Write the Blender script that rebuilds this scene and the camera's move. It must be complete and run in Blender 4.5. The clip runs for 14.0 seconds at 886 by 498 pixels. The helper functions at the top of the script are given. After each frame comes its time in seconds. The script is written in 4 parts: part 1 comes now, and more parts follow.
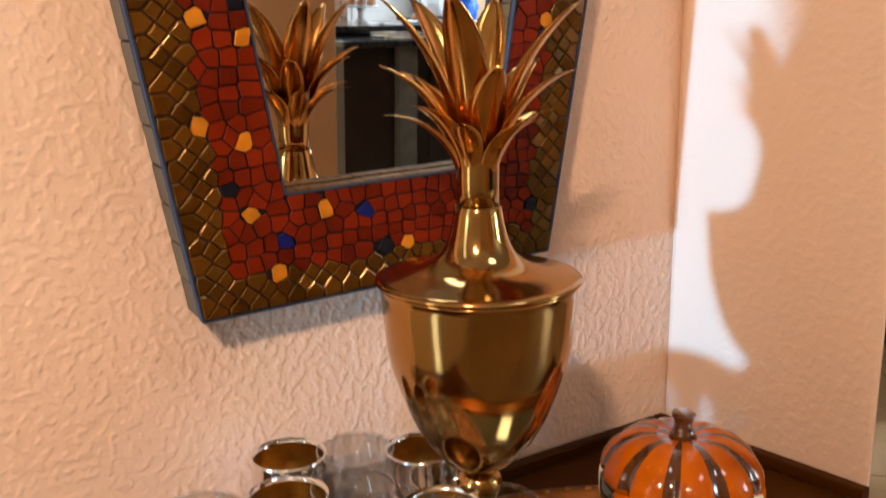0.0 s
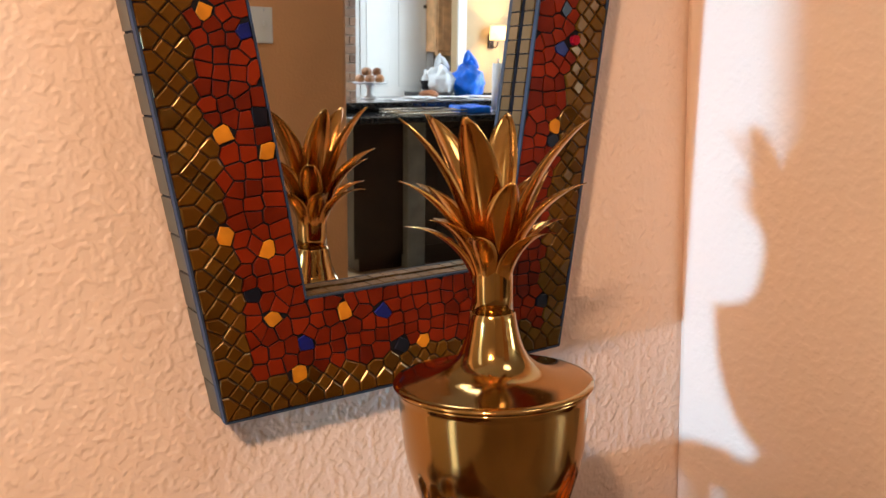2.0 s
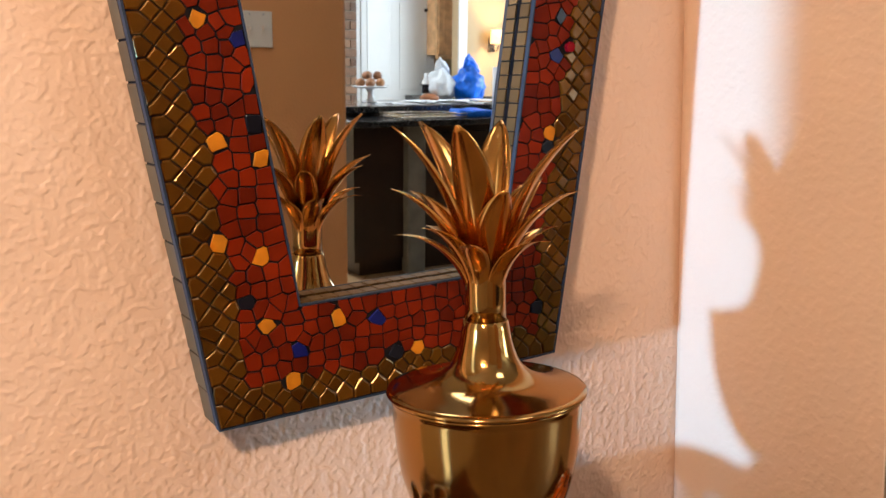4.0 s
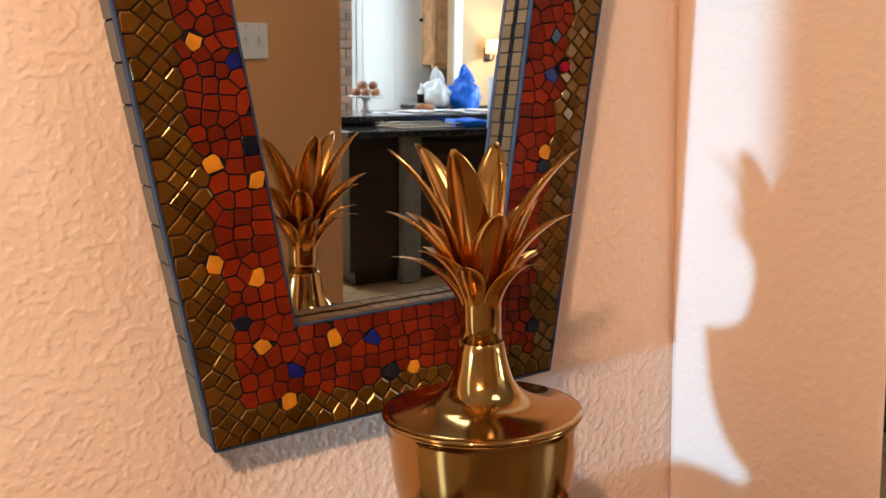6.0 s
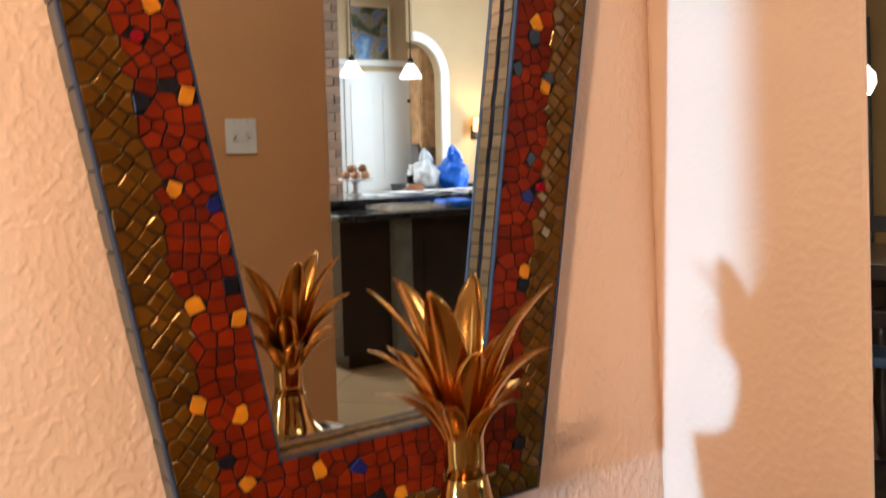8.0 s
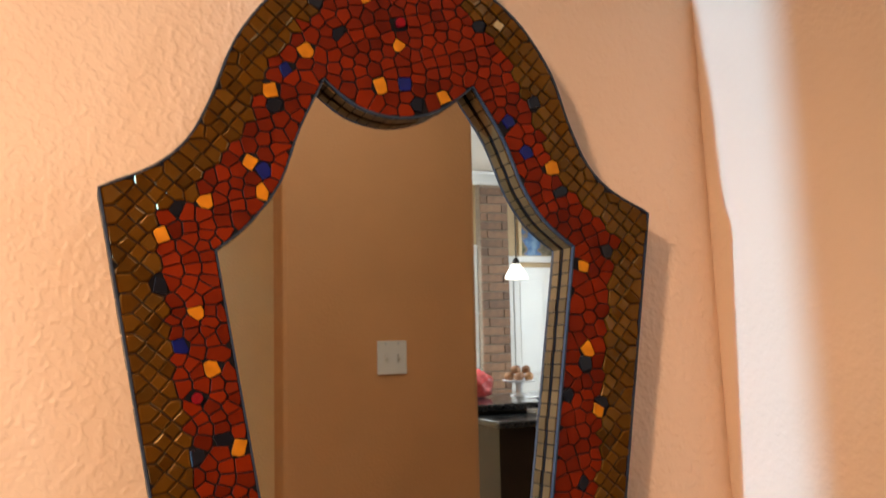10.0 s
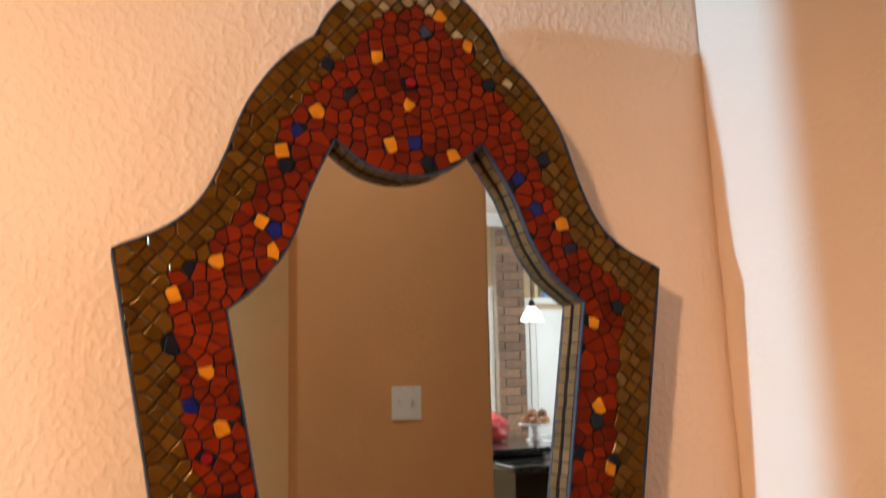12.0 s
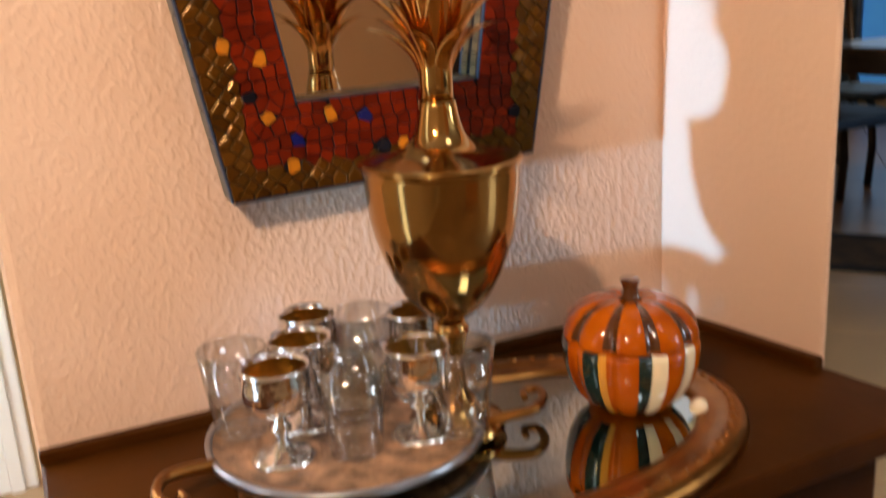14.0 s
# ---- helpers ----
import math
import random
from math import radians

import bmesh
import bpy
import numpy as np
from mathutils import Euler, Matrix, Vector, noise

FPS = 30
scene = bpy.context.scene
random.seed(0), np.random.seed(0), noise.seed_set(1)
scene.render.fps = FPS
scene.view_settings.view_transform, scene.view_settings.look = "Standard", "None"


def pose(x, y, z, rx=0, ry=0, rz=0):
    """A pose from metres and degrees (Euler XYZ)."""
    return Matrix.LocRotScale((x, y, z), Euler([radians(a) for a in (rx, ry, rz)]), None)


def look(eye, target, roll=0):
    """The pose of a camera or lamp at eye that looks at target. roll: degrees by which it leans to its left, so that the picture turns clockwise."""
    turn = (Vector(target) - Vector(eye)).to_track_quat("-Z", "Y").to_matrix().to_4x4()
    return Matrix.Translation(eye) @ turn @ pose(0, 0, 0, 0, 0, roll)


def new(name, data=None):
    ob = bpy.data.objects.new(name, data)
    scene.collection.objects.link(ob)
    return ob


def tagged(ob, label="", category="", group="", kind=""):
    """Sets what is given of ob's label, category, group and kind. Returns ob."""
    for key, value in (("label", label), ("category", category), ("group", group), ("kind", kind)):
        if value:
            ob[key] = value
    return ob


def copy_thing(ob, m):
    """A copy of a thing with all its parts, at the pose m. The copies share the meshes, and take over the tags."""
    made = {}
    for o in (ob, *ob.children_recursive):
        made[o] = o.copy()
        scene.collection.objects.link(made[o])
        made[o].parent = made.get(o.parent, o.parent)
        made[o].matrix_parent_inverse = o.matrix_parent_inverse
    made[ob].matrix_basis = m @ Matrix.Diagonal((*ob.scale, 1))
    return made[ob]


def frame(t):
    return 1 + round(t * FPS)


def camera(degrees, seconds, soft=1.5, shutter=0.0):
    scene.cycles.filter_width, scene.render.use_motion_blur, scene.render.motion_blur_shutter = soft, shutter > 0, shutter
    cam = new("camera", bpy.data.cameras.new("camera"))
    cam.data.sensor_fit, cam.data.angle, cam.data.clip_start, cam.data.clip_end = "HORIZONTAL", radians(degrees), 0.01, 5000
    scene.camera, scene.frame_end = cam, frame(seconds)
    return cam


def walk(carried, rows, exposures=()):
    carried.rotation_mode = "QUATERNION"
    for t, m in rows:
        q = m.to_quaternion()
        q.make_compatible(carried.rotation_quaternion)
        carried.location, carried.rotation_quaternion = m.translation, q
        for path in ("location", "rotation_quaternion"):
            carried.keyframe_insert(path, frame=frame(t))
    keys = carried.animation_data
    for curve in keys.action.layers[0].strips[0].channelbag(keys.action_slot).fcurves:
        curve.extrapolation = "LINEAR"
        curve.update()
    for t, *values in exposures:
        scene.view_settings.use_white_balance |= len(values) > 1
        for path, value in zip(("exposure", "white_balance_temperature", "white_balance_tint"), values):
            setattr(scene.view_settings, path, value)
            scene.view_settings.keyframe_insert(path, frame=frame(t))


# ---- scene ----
cam = camera(52.1, 14.0, 1.5, 0.5)
# seconds, place in metres, turn in degrees
ROWS = [
    (0.0, -0.3404, -0.7380, 1.0951, 76.66, 0.80, -32.74),
    (0.5, -0.3487, -0.7419, 1.1176, 79.20, 1.08, -32.48),
    (1.0, -0.3539, -0.7505, 1.1260, 80.15, 0.92, -32.47),
    (1.5, -0.3576, -0.7521, 1.1286, 80.67, 1.06, -32.34),
    (2.0, -0.3572, -0.7521, 1.1302, 80.91, 1.08, -32.36),
    (2.5, -0.3565, -0.7528, 1.1326, 81.07, 1.22, -32.29),
    (3.0, -0.3544, -0.7547, 1.1329, 81.09, 1.09, -32.22),
    (5.3, -0.3508, -0.7558, 1.1415, 81.21, 1.18, -32.41),
    (5.5, -0.3526, -0.7534, 1.1448, 81.40, 1.19, -32.48),
    (6.0, -0.3516, -0.7558, 1.1446, 81.60, 1.08, -32.55),
    (6.5, -0.3511, -0.7562, 1.1443, 81.72, 0.97, -32.82),
    (7.0, -0.3507, -0.7550, 1.1453, 81.84, 0.92, -32.99),
    (7.5, -0.3530, -0.7602, 1.1515, 82.57, 1.37, -33.21),
    (8.0, -0.3426, -0.7678, 1.1952, 86.08, 2.88, -33.10),
    (8.5, -0.2978, -0.7897, 1.2389, 89.71, 2.53, -29.97),
    (9.0, -0.2567, -0.8339, 1.2699, 92.28, 2.46, -26.16),
    (9.2, -0.2471, -0.8478, 1.2839, 93.39, 2.44, -24.71),
    (11.3, -0.2416, -0.8876, 1.3738, 101.58, 2.70, -20.55),
    (11.5, -0.2390, -0.8853, 1.3716, 101.55, 2.74, -20.54),
    (11.8, -0.2374, -0.8865, 1.3587, 100.92, 2.62, -20.42),
    (12.0, -0.2402, -0.8862, 1.3513, 100.37, 2.28, -20.54),
    (12.3, -0.2420, -0.8917, 1.2833, 95.74, 1.95, -20.35),
    (12.5, -0.2437, -0.8979, 1.2501, 93.49, 1.64, -20.06),
    (12.8, -0.2437, -0.8962, 1.1983, 88.72, 2.05, -19.91),
    (13.0, -0.2448, -0.9135, 1.1687, 86.27, 2.07, -20.18),
    (13.3, -0.2600, -0.9272, 1.1161, 82.18, 2.11, -21.47),
    (13.5, -0.2730, -0.9310, 1.0937, 80.46, 2.32, -21.99),
    (13.7, -0.2897, -0.9416, 1.0564, 79.62, 2.88, -23.24),
    (14.0, -0.3155, -0.9595, 1.0613, 74.54, 3.34, -25.59),
]
# seconds and stops by which the filming camera darkens, and its white balance
EXPOSURES = [(0.0, -0.10, 6500, 10), (7.0, -0.12, 6500, 10), (8.0, -0.14, 6700, 10), (8.6, -0.34, 7000, 10), (11.5, -0.28, 7100, 10), (12.3, -0.34, 7100, 10), (13.0, -0.52, 7300, 10), (13.4, -0.36, 6700, 10), (14.0, -0.12, 6550, 10)]
walk(cam, [(t, pose(x, y, z, rx, ry, rz)) for t, x, y, z, rx, ry, rz in ROWS], EXPOSURES)

# ---- light ----
# the sidelight window in the west wall: its face, its two jambs, sill and head
LW, W0, W1, WZ0, WZ1 = -1.15, -0.408, -0.132, 0.04, 2.3
WARM, COOL = (1.09, 0.80, 0.58), (0.72, 0.87, 1.0)
world = bpy.data.worlds.new("sky")
scene.world = world
world.use_nodes = True
sky = world.node_tree.nodes.new("ShaderNodeTexSky")
sky.sky_type, sky.sun_disc = "NISHITA", False
sky.sun_elevation, sky.sun_rotation = radians(6), radians(-86)
world.node_tree.links.new(sky.outputs[0], world.node_tree.nodes["Background"].inputs[0])
world.node_tree.nodes["Background"].inputs[1].default_value = 0.12
scene.view_settings.exposure = 0.0


def lamp(name, kind, energy, colour, m, size=0.1, size_y=None):
    data = bpy.data.lights.new(name, kind)
    data.energy, data.color = energy, colour
    if kind == "AREA":
        data.shape, data.size, data.size_y = "RECTANGLE", size, size_y or size
    elif kind == "SUN":
        data.angle = radians(size)
    else:
        data.shadow_soft_size = size
    ob = new(name, data)
    ob.matrix_world = m
    return ob


SUN_WAY = Vector((1.0, 0.155, -0.05))
lamp("sun", "SUN", 4.3, (0.27, 0.78, 1.42), look((0, 0, 3), Vector((0, 0, 3)) + SUN_WAY), 2.2)
spot = lamp("hall_spotlight", "SPOT", 126, WARM, look((-1.00, -1.21, 1.96), (-0.18, 0, 1.08)), 0.055)
spot.data.spot_size, spot.data.spot_blend = radians(78), 1.0
# added warm fill for the hall behind; the spotlight is the actual source
lamp("hall_warm_fill", "POINT", 4, WARM, pose(-0.95, -1.62, 2.25), 0.07)
lamp("window_light", "AREA", 2.7, COOL, look((-1.09, (W0 + W1) / 2, 1.17), (0, -0.27, 1.15)), 0.14, 2.2)
# unseen daylight from the east, added to brighten the bar; no window built there
lamp("kitchen_daylight_fill", "AREA", 118, COOL, look((4.9, -3.9, 1.7), (2.6, -4.5, 1.1)), 1.6, 1.4)
# fill without a fixture, added out of the mirror's view to brighten the kitchen
lamp("kitchen_fill", "AREA", 115, (0.70, 0.86, 1.0), look((1.15, -5.2, 2.66), (1.6, -5.3, 0)), 0.8, 0.8)
# cool fill with no fixture: lifts the tan wall, turns the shadows blue-grey
lamp("hall_cool_fill", "AREA", 9.5, (0.84, 0.92, 1.0), look((0.55, -1.28, 2.66), (0.6, -1.6, 0)), 0.5, 0.5)
# added inside the west wall, without an opening, to whiten the door casing
lamp("hall_door_fill", "AREA", 70, COOL, look((-1.09, 0.75, 1.3), (-0.4, 1.2, 1.0)), 0.4, 1.8)
lamp("dining_light", "AREA", 2.5, COOL, look((5.75, 3.7, 1.3), (2.4, 1.4, 0.5)), 1.1, 1.7)
lamp("chandelier_bulb", "POINT", 20, (1.0, 0.78, 0.5), pose(3.9, 1.88, 1.49), 0.04)


# ---- materials ----
def material(name, colour, rough=0.5, metal=0.0, vary=0.12, scale=8.0, bump=0.0, bump_scale=60.0, coat=0.0, per="", glass=0.0, emit=0.0, second=None, spec=0.5, tint=None):
    m = bpy.data.materials.new(name)
    m.use_nodes = True
    nt = m.node_tree
    b = nt.nodes["Principled BSDF"]
    b.inputs["Roughness"].default_value, b.inputs["Metallic"].default_value = rough, metal
    b.inputs["Specular IOR Level"].default_value = spec
    if tint:
        b.inputs["Specular Tint"].default_value = (*tint, 1)
    b.inputs["Coat Weight"].default_value, b.inputs["Transmission Weight"].default_value = coat, glass
    place = nt.nodes.new("ShaderNodeTexCoord")
    n = nt.nodes.new("ShaderNodeTexNoise")
    n.inputs["Scale"].default_value, n.inputs["Detail"].default_value = scale, 5.0
    nt.links.new(place.outputs["Object"], n.inputs["Vector"])
    mix = nt.nodes.new("ShaderNodeMix")
    mix.data_type = "RGBA"
    dark = second or [c * (1 - vary) for c in colour]
    light = [min(1.0, c * (1 + vary)) for c in colour]
    mix.inputs[6].default_value, mix.inputs[7].default_value = (*dark, 1), (*light, 1)
    ramp = nt.nodes.new("ShaderNodeMapRange")
    ramp.inputs[1].default_value, ramp.inputs[2].default_value = 0.32, 0.68
    nt.links.new(n.outputs[0], ramp.inputs[0])
    last = ramp.outputs[0]
    if per:
        info = nt.nodes.new("ShaderNodeObjectInfo" if per == "object" else "ShaderNodeNewGeometry")
        add = nt.nodes.new("ShaderNodeMath")
        add.operation = "MULTIPLY_ADD"
        nt.links.new(last, add.inputs[0])
        add.inputs[1].default_value = 0.35
        half = nt.nodes.new("ShaderNodeMath")
        half.operation = "MULTIPLY"
        half.inputs[1].default_value = 0.65
        nt.links.new(info.outputs["Random" if per == "object" else "Random Per Island"], half.inputs[0])
        nt.links.new(half.outputs[0], add.inputs[2])
        last = add.outputs[0]
    nt.links.new(last, mix.inputs[0])
    nt.links.new(mix.outputs[2], b.inputs["Base Color"])
    if emit:
        nt.links.new(mix.outputs[2], b.inputs["Emission Color"])
        b.inputs["Emission Strength"].default_value = emit
    if bump:
        n2 = nt.nodes.new("ShaderNodeTexNoise")
        n2.inputs["Scale"].default_value, n2.inputs["Detail"].default_value = bump_scale, 3.0
        nt.links.new(place.outputs["Object"], n2.inputs["Vector"])
        bp = nt.nodes.new("ShaderNodeBump")
        bp.inputs["Strength"].default_value, bp.inputs["Distance"].default_value = 1.0, bump
        nt.links.new(n2.outputs[0], bp.inputs["Height"])
        nt.links.new(bp.outputs[0], b.inputs["Normal"])
    return m


def plaster(name, colour, height=0.0012):
    """Rolled plaster: soft low bumps of 6 to 12 mm."""
    m = material(name, colour, 0.62, vary=0.05, scale=2.5)
    nt = m.node_tree
    b = nt.nodes["Principled BSDF"]
    place = nt.nodes.new("ShaderNodeTexCoord")
    a = nt.nodes.new("ShaderNodeTexNoise")
    a.inputs["Scale"].default_value, a.inputs["Detail"].default_value, a.inputs["Distortion"].default_value = 112.0, 1.2, 0.0
    c = nt.nodes.new("ShaderNodeTexNoise")
    c.inputs["Scale"].default_value, c.inputs["Detail"].default_value = 210.0, 2.0
    nt.links.new(place.outputs["Object"], a.inputs["Vector"])
    nt.links.new(place.outputs["Object"], c.inputs["Vector"])
    flat = nt.nodes.new("ShaderNodeMapRange")
    flat.interpolation_type = "SMOOTHSTEP"
    flat.inputs[1].default_value, flat.inputs[2].default_value = 0.38, 0.72
    nt.links.new(a.outputs[0], flat.inputs[0])
    both = nt.nodes.new("ShaderNodeMath")
    both.operation = "MULTIPLY_ADD"
    both.inputs[1].default_value = 0.10
    nt.links.new(c.outputs[0], both.inputs[0])
    nt.links.new(flat.outputs[0], both.inputs[2])
    bp = nt.nodes.new("ShaderNodeBump")
    bp.inputs["Strength"].default_value, bp.inputs["Distance"].default_value = 0.8, height
    nt.links.new(both.outputs[0], bp.inputs["Height"])
    nt.links.new(bp.outputs[0], b.inputs["Normal"])
    return m


WALL = plaster("peach_plaster", (0.71, 0.485, 0.345), 0.00100)
SMOOTH = plaster("smooth_peach_plaster", (0.71, 0.485, 0.345), 0.00045)
TAN = plaster("tan_plaster", (0.64, 0.30, 0.115), 0.0006)
PALE = plaster("pale_plaster", (0.70, 0.52, 0.31), 0.0010)
CREAMWALL = plaster("cream_plaster", (0.62, 0.45, 0.26), 0.001)
CEILING = plaster("white_ceiling", (0.78, 0.77, 0.74), 0.002)
FLOOR = material("beige_floor_tile", (0.36, 0.22, 0.11), 0.3, vary=0.2, scale=3, bump=0.0006, per="object")
GROUTF = material("floor_grout", (0.16, 0.12, 0.09), 0.9, bump=0.001)
PAINT = material("white_paint", (0.80, 0.79, 0.76), 0.35, vary=0.03, scale=3, bump=0.0004, bump_scale=40)
WOOD = material("dark_red_wood", (0.046, 0.0135, 0.0018), 0.34, vary=0.5, scale=5, bump=0.0003, bump_scale=90, spec=0.04)
BRASS = material("polished_brass", (0.45, 0.250, 0.080), 0.12, 1.0, vary=0.08, scale=14, bump=0.00003, bump_scale=40)
LEAFBRASS = material("satin_brass", (0.58, 0.270, 0.068), 0.17, 1.0, vary=0.15, scale=30, bump=0.00006, bump_scale=70)
BRASSDARK = material("aged_copper_brass", (0.30, 0.125, 0.030), 0.3, 1.0, vary=0.25, scale=40, bump=0.0003, bump_scale=80)
GROUT = material("dark_grout", (0.011, 0.009, 0.010), 0.9, vary=0.3, scale=60, bump=0.0008, bump_scale=300, spec=0.05)
REDTILE = material("red_glass_tile", (0.122, 0.0088, 0.0006), 0.5, vary=0.5, scale=30, bump=0.0003, bump_scale=120, spec=0.06, per="object")
REDREST = material("red_glass_tile_rest", (0.122, 0.0088, 0.0006), 0.5, vary=0.5, scale=30, bump=0.0003, bump_scale=120, spec=0.06, per="island")
OLIVE = material("amber_brown_glass_tile", (0.062, 0.0195, 0.0015), 0.22, vary=0.5, scale=40, bump=0.0003, bump_scale=90, spec=0.65, tint=(1.0, 0.60, 0.25), per="object")
OLIVEREST = material("amber_brown_glass_tile_rest", (0.062, 0.0195, 0.0015), 0.22, vary=0.5, scale=40, bump=0.0003, bump_scale=90, spec=0.65, tint=(1.0, 0.60, 0.25), per="island")
GOLDTILE = material("gold_tile", (0.47, 0.135, 0.004), 0.6, 0.0, vary=0.25, scale=50, bump=0.0004, bump_scale=150, spec=0.12)
BLACKTILE = material("black_tile", (0.005, 0.004, 0.006), 0.3, vary=0.3, scale=50, spec=0.25)
BLUETILE = material("cobalt_tile", (0.004, 0.005, 0.060), 0.35, vary=0.3, scale=50, spec=0.25)
GEM = material("red_glass_gem", (0.20, 0.003, 0.007), 0.1, vary=0.1, scale=50, coat=0.4)
EDGEBLUE = material("slate_blue_edge", (0.010, 0.016, 0.028), 0.7, vary=0.3, scale=60, bump=0.0005)
EDGETILE = material("grey_beige_edge_tile", (0.075, 0.044, 0.018), 0.5, vary=0.35, scale=30, per="island")
REVEAL = material("cream_gold_reveal_tile", (0.13, 0.070, 0.026), 0.34, 0.2, vary=0.3, scale=30, per="island", spec=0.2)
MIRROR = material("mirror_silver", (0.86, 0.86, 0.85), 0.015, 1.0, vary=0.01)
TRAYGLASS = material("smoky_mirror", (0.44, 0.47, 0.45), 0.03, 1.0, vary=0.08, scale=12)
GLASS = bpy.data.materials.new("clear_thin_glass")
GLASS.use_nodes = True
gt = GLASS.node_tree
gt.nodes.remove(gt.nodes["Principled BSDF"])
clear, shine, blend, rim_gloss = gt.nodes.new("ShaderNodeBsdfTransparent"), gt.nodes.new("ShaderNodeBsdfGlossy"), gt.nodes.new("ShaderNodeMixShader"), gt.nodes.new("ShaderNodeLayerWeight")
clear.inputs[0].default_value, shine.inputs["Roughness"].default_value, rim_gloss.inputs[0].default_value = (0.97, 0.975, 0.975, 1), 0.02, 0.22
fade = gt.nodes.new("ShaderNodeMath")
fade.operation, fade.inputs[1].default_value, fade.inputs[2].default_value = "MULTIPLY_ADD", 0.75, 0.11
gt.links.new(rim_gloss.outputs["Facing"], fade.inputs[0])
gt.links.new(fade.outputs[0], blend.inputs[0])
gt.links.new(clear.outputs[0], blend.inputs[1])
gt.links.new(shine.outputs[0], blend.inputs[2])
gt.links.new(blend.outputs[0], gt.nodes["Material Output"].inputs[0])
SILVER = material("silver_plate", (0.88, 0.87, 0.86), 0.07, 1.0, vary=0.08, scale=30, bump=0.0012, bump_scale=60)
GILT = material("gilt_lining", (0.48, 0.28, 0.075), 0.30, 1.0, vary=0.2, scale=60, bump=0.0004, bump_scale=120)
TRAYWOOD = material("hammered_copper_tray", (0.36, 0.20, 0.11), 0.34, 0.25, vary=0.6, scale=45, bump=0.0018, bump_scale=110)
PEWTER = material("pewter_rim", (0.40, 0.41, 0.45), 0.28, 1.0, vary=0.1, scale=20)
ORANGE = material("orange_glaze", (0.44, 0.094, 0.001), 0.10, vary=0.25, scale=16, coat=0.1, spec=0.3, second=(0.24, 0.030, 0.0006))
GREENG = material("dark_green_glaze", (0.006, 0.022, 0.018), 0.08, vary=0.3, scale=25, coat=1.0)
YELLOWG = material("ochre_glaze", (0.60, 0.27, 0.03), 0.08, vary=0.2, scale=25, coat=1.0)
CREAMG = material("cream_glaze", (0.78, 0.68, 0.48), 0.08, vary=0.1, scale=25, coat=1.0)
BROWNG = material("brown_glaze", (0.075, 0.022, 0.005), 0.12, vary=0.3, scale=25, coat=1.0)
PLASTIC = material("white_plastic", (0.74, 0.70, 0.63), 0.35, vary=0.02)


# ---- building helpers ----
def part(name, bm, mat, parent=None, label="", smooth=False):
    me = bpy.data.meshes.new(name)
    bmesh.ops.recalc_face_normals(bm, faces=bm.faces)
    bm.to_mesh(me)
    bm.free()
    for mm in (mat if isinstance(mat, (list, tuple)) else [mat]):
        me.materials.append(mm)
    if smooth:
        me.polygons.foreach_set("use_smooth", [True] * len(me.polygons))
    ob = new(name, me)
    ob.parent = parent
    if label:
        ob["label"] = label
    return ob


def thing(name, m, label, category, group="", kind=""):
    ob = new(name)
    ob.empty_display_size = 0.05
    ob.matrix_world = m
    return tagged(ob, label, category, group, kind)


def add_box(bm, x0, x1, y0, y1, z0, z1, bevel=0.0, mat=0):
    vs = [bm.verts.new(v) for v in ((x0, y0, z0), (x1, y0, z0), (x1, y1, z0), (x0, y1, z0), (x0, y0, z1), (x1, y0, z1), (x1, y1, z1), (x0, y1, z1))]
    fs = [bm.faces.new([vs[i] for i in f]) for f in ((3, 2, 1, 0), (4, 5, 6, 7), (0, 1, 5, 4), (1, 2, 6, 5), (2, 3, 7, 6), (3, 0, 4, 7))]
    for f in fs:
        f.material_index = mat
    if bevel:
        es = list({e for f in fs for e in f.edges})
        bmesh.ops.bevel(bm, geom=es, offset=bevel, segments=2, profile=0.5, affect="EDGES")


def box(x0, x1, y0, y1, z0, z1, bevel=0.0):
    bm = bmesh.new()
    add_box(bm, min(x0, x1), max(x0, x1), min(y0, y1), max(y0, y1), min(z0, z1), max(z0, z1), bevel)
    return bm


def lathe(profile, steps=48, cx=0.0, cy=0.0, wobble=None, caps=True):
    """A turned body from (radius, height) pairs."""
    bm = bmesh.new()
    rings = []
    for r, z in profile:
        ring = []
        for k in range(steps):
            a = 2 * math.pi * k / steps
            rr = r * (wobble(a, z) if wobble else 1.0)
            ring.append(bm.verts.new((cx + rr * math.cos(a), cy + rr * math.sin(a), z)))
        rings.append(ring)
    for lo, hi in zip(rings, rings[1:]):
        for k in range(steps):
            bm.faces.new((lo[k], lo[(k + 1) % steps], hi[(k + 1) % steps], hi[k]))
    for ring in (rings[0], rings[-1]) if caps and profile[0] != profile[-1] else ():
        if profile[0 if ring is rings[0] else -1][0] > 1e-4:
            bm.faces.new(ring)
    bmesh.ops.remove_doubles(bm, verts=bm.verts, dist=1e-6)
    return bm


def smooth_line(points, n=6):
    """Catmull-Rom through the points."""
    p = [np.array(points[0])] + [np.array(q) for q in points] + [np.array(points[-1])]
    out = []
    for a, b, c, d in zip(p, p[1:], p[2:], p[3:]):
        for k in range(n):
            u = k / n
            out.append(0.5 * (2 * b + (c - a) * u + (2 * a - 5 * b + 4 * c - d) * u * u + (3 * b - a - 3 * c + d) * u ** 3))
    out.append(p[-1])
    return out


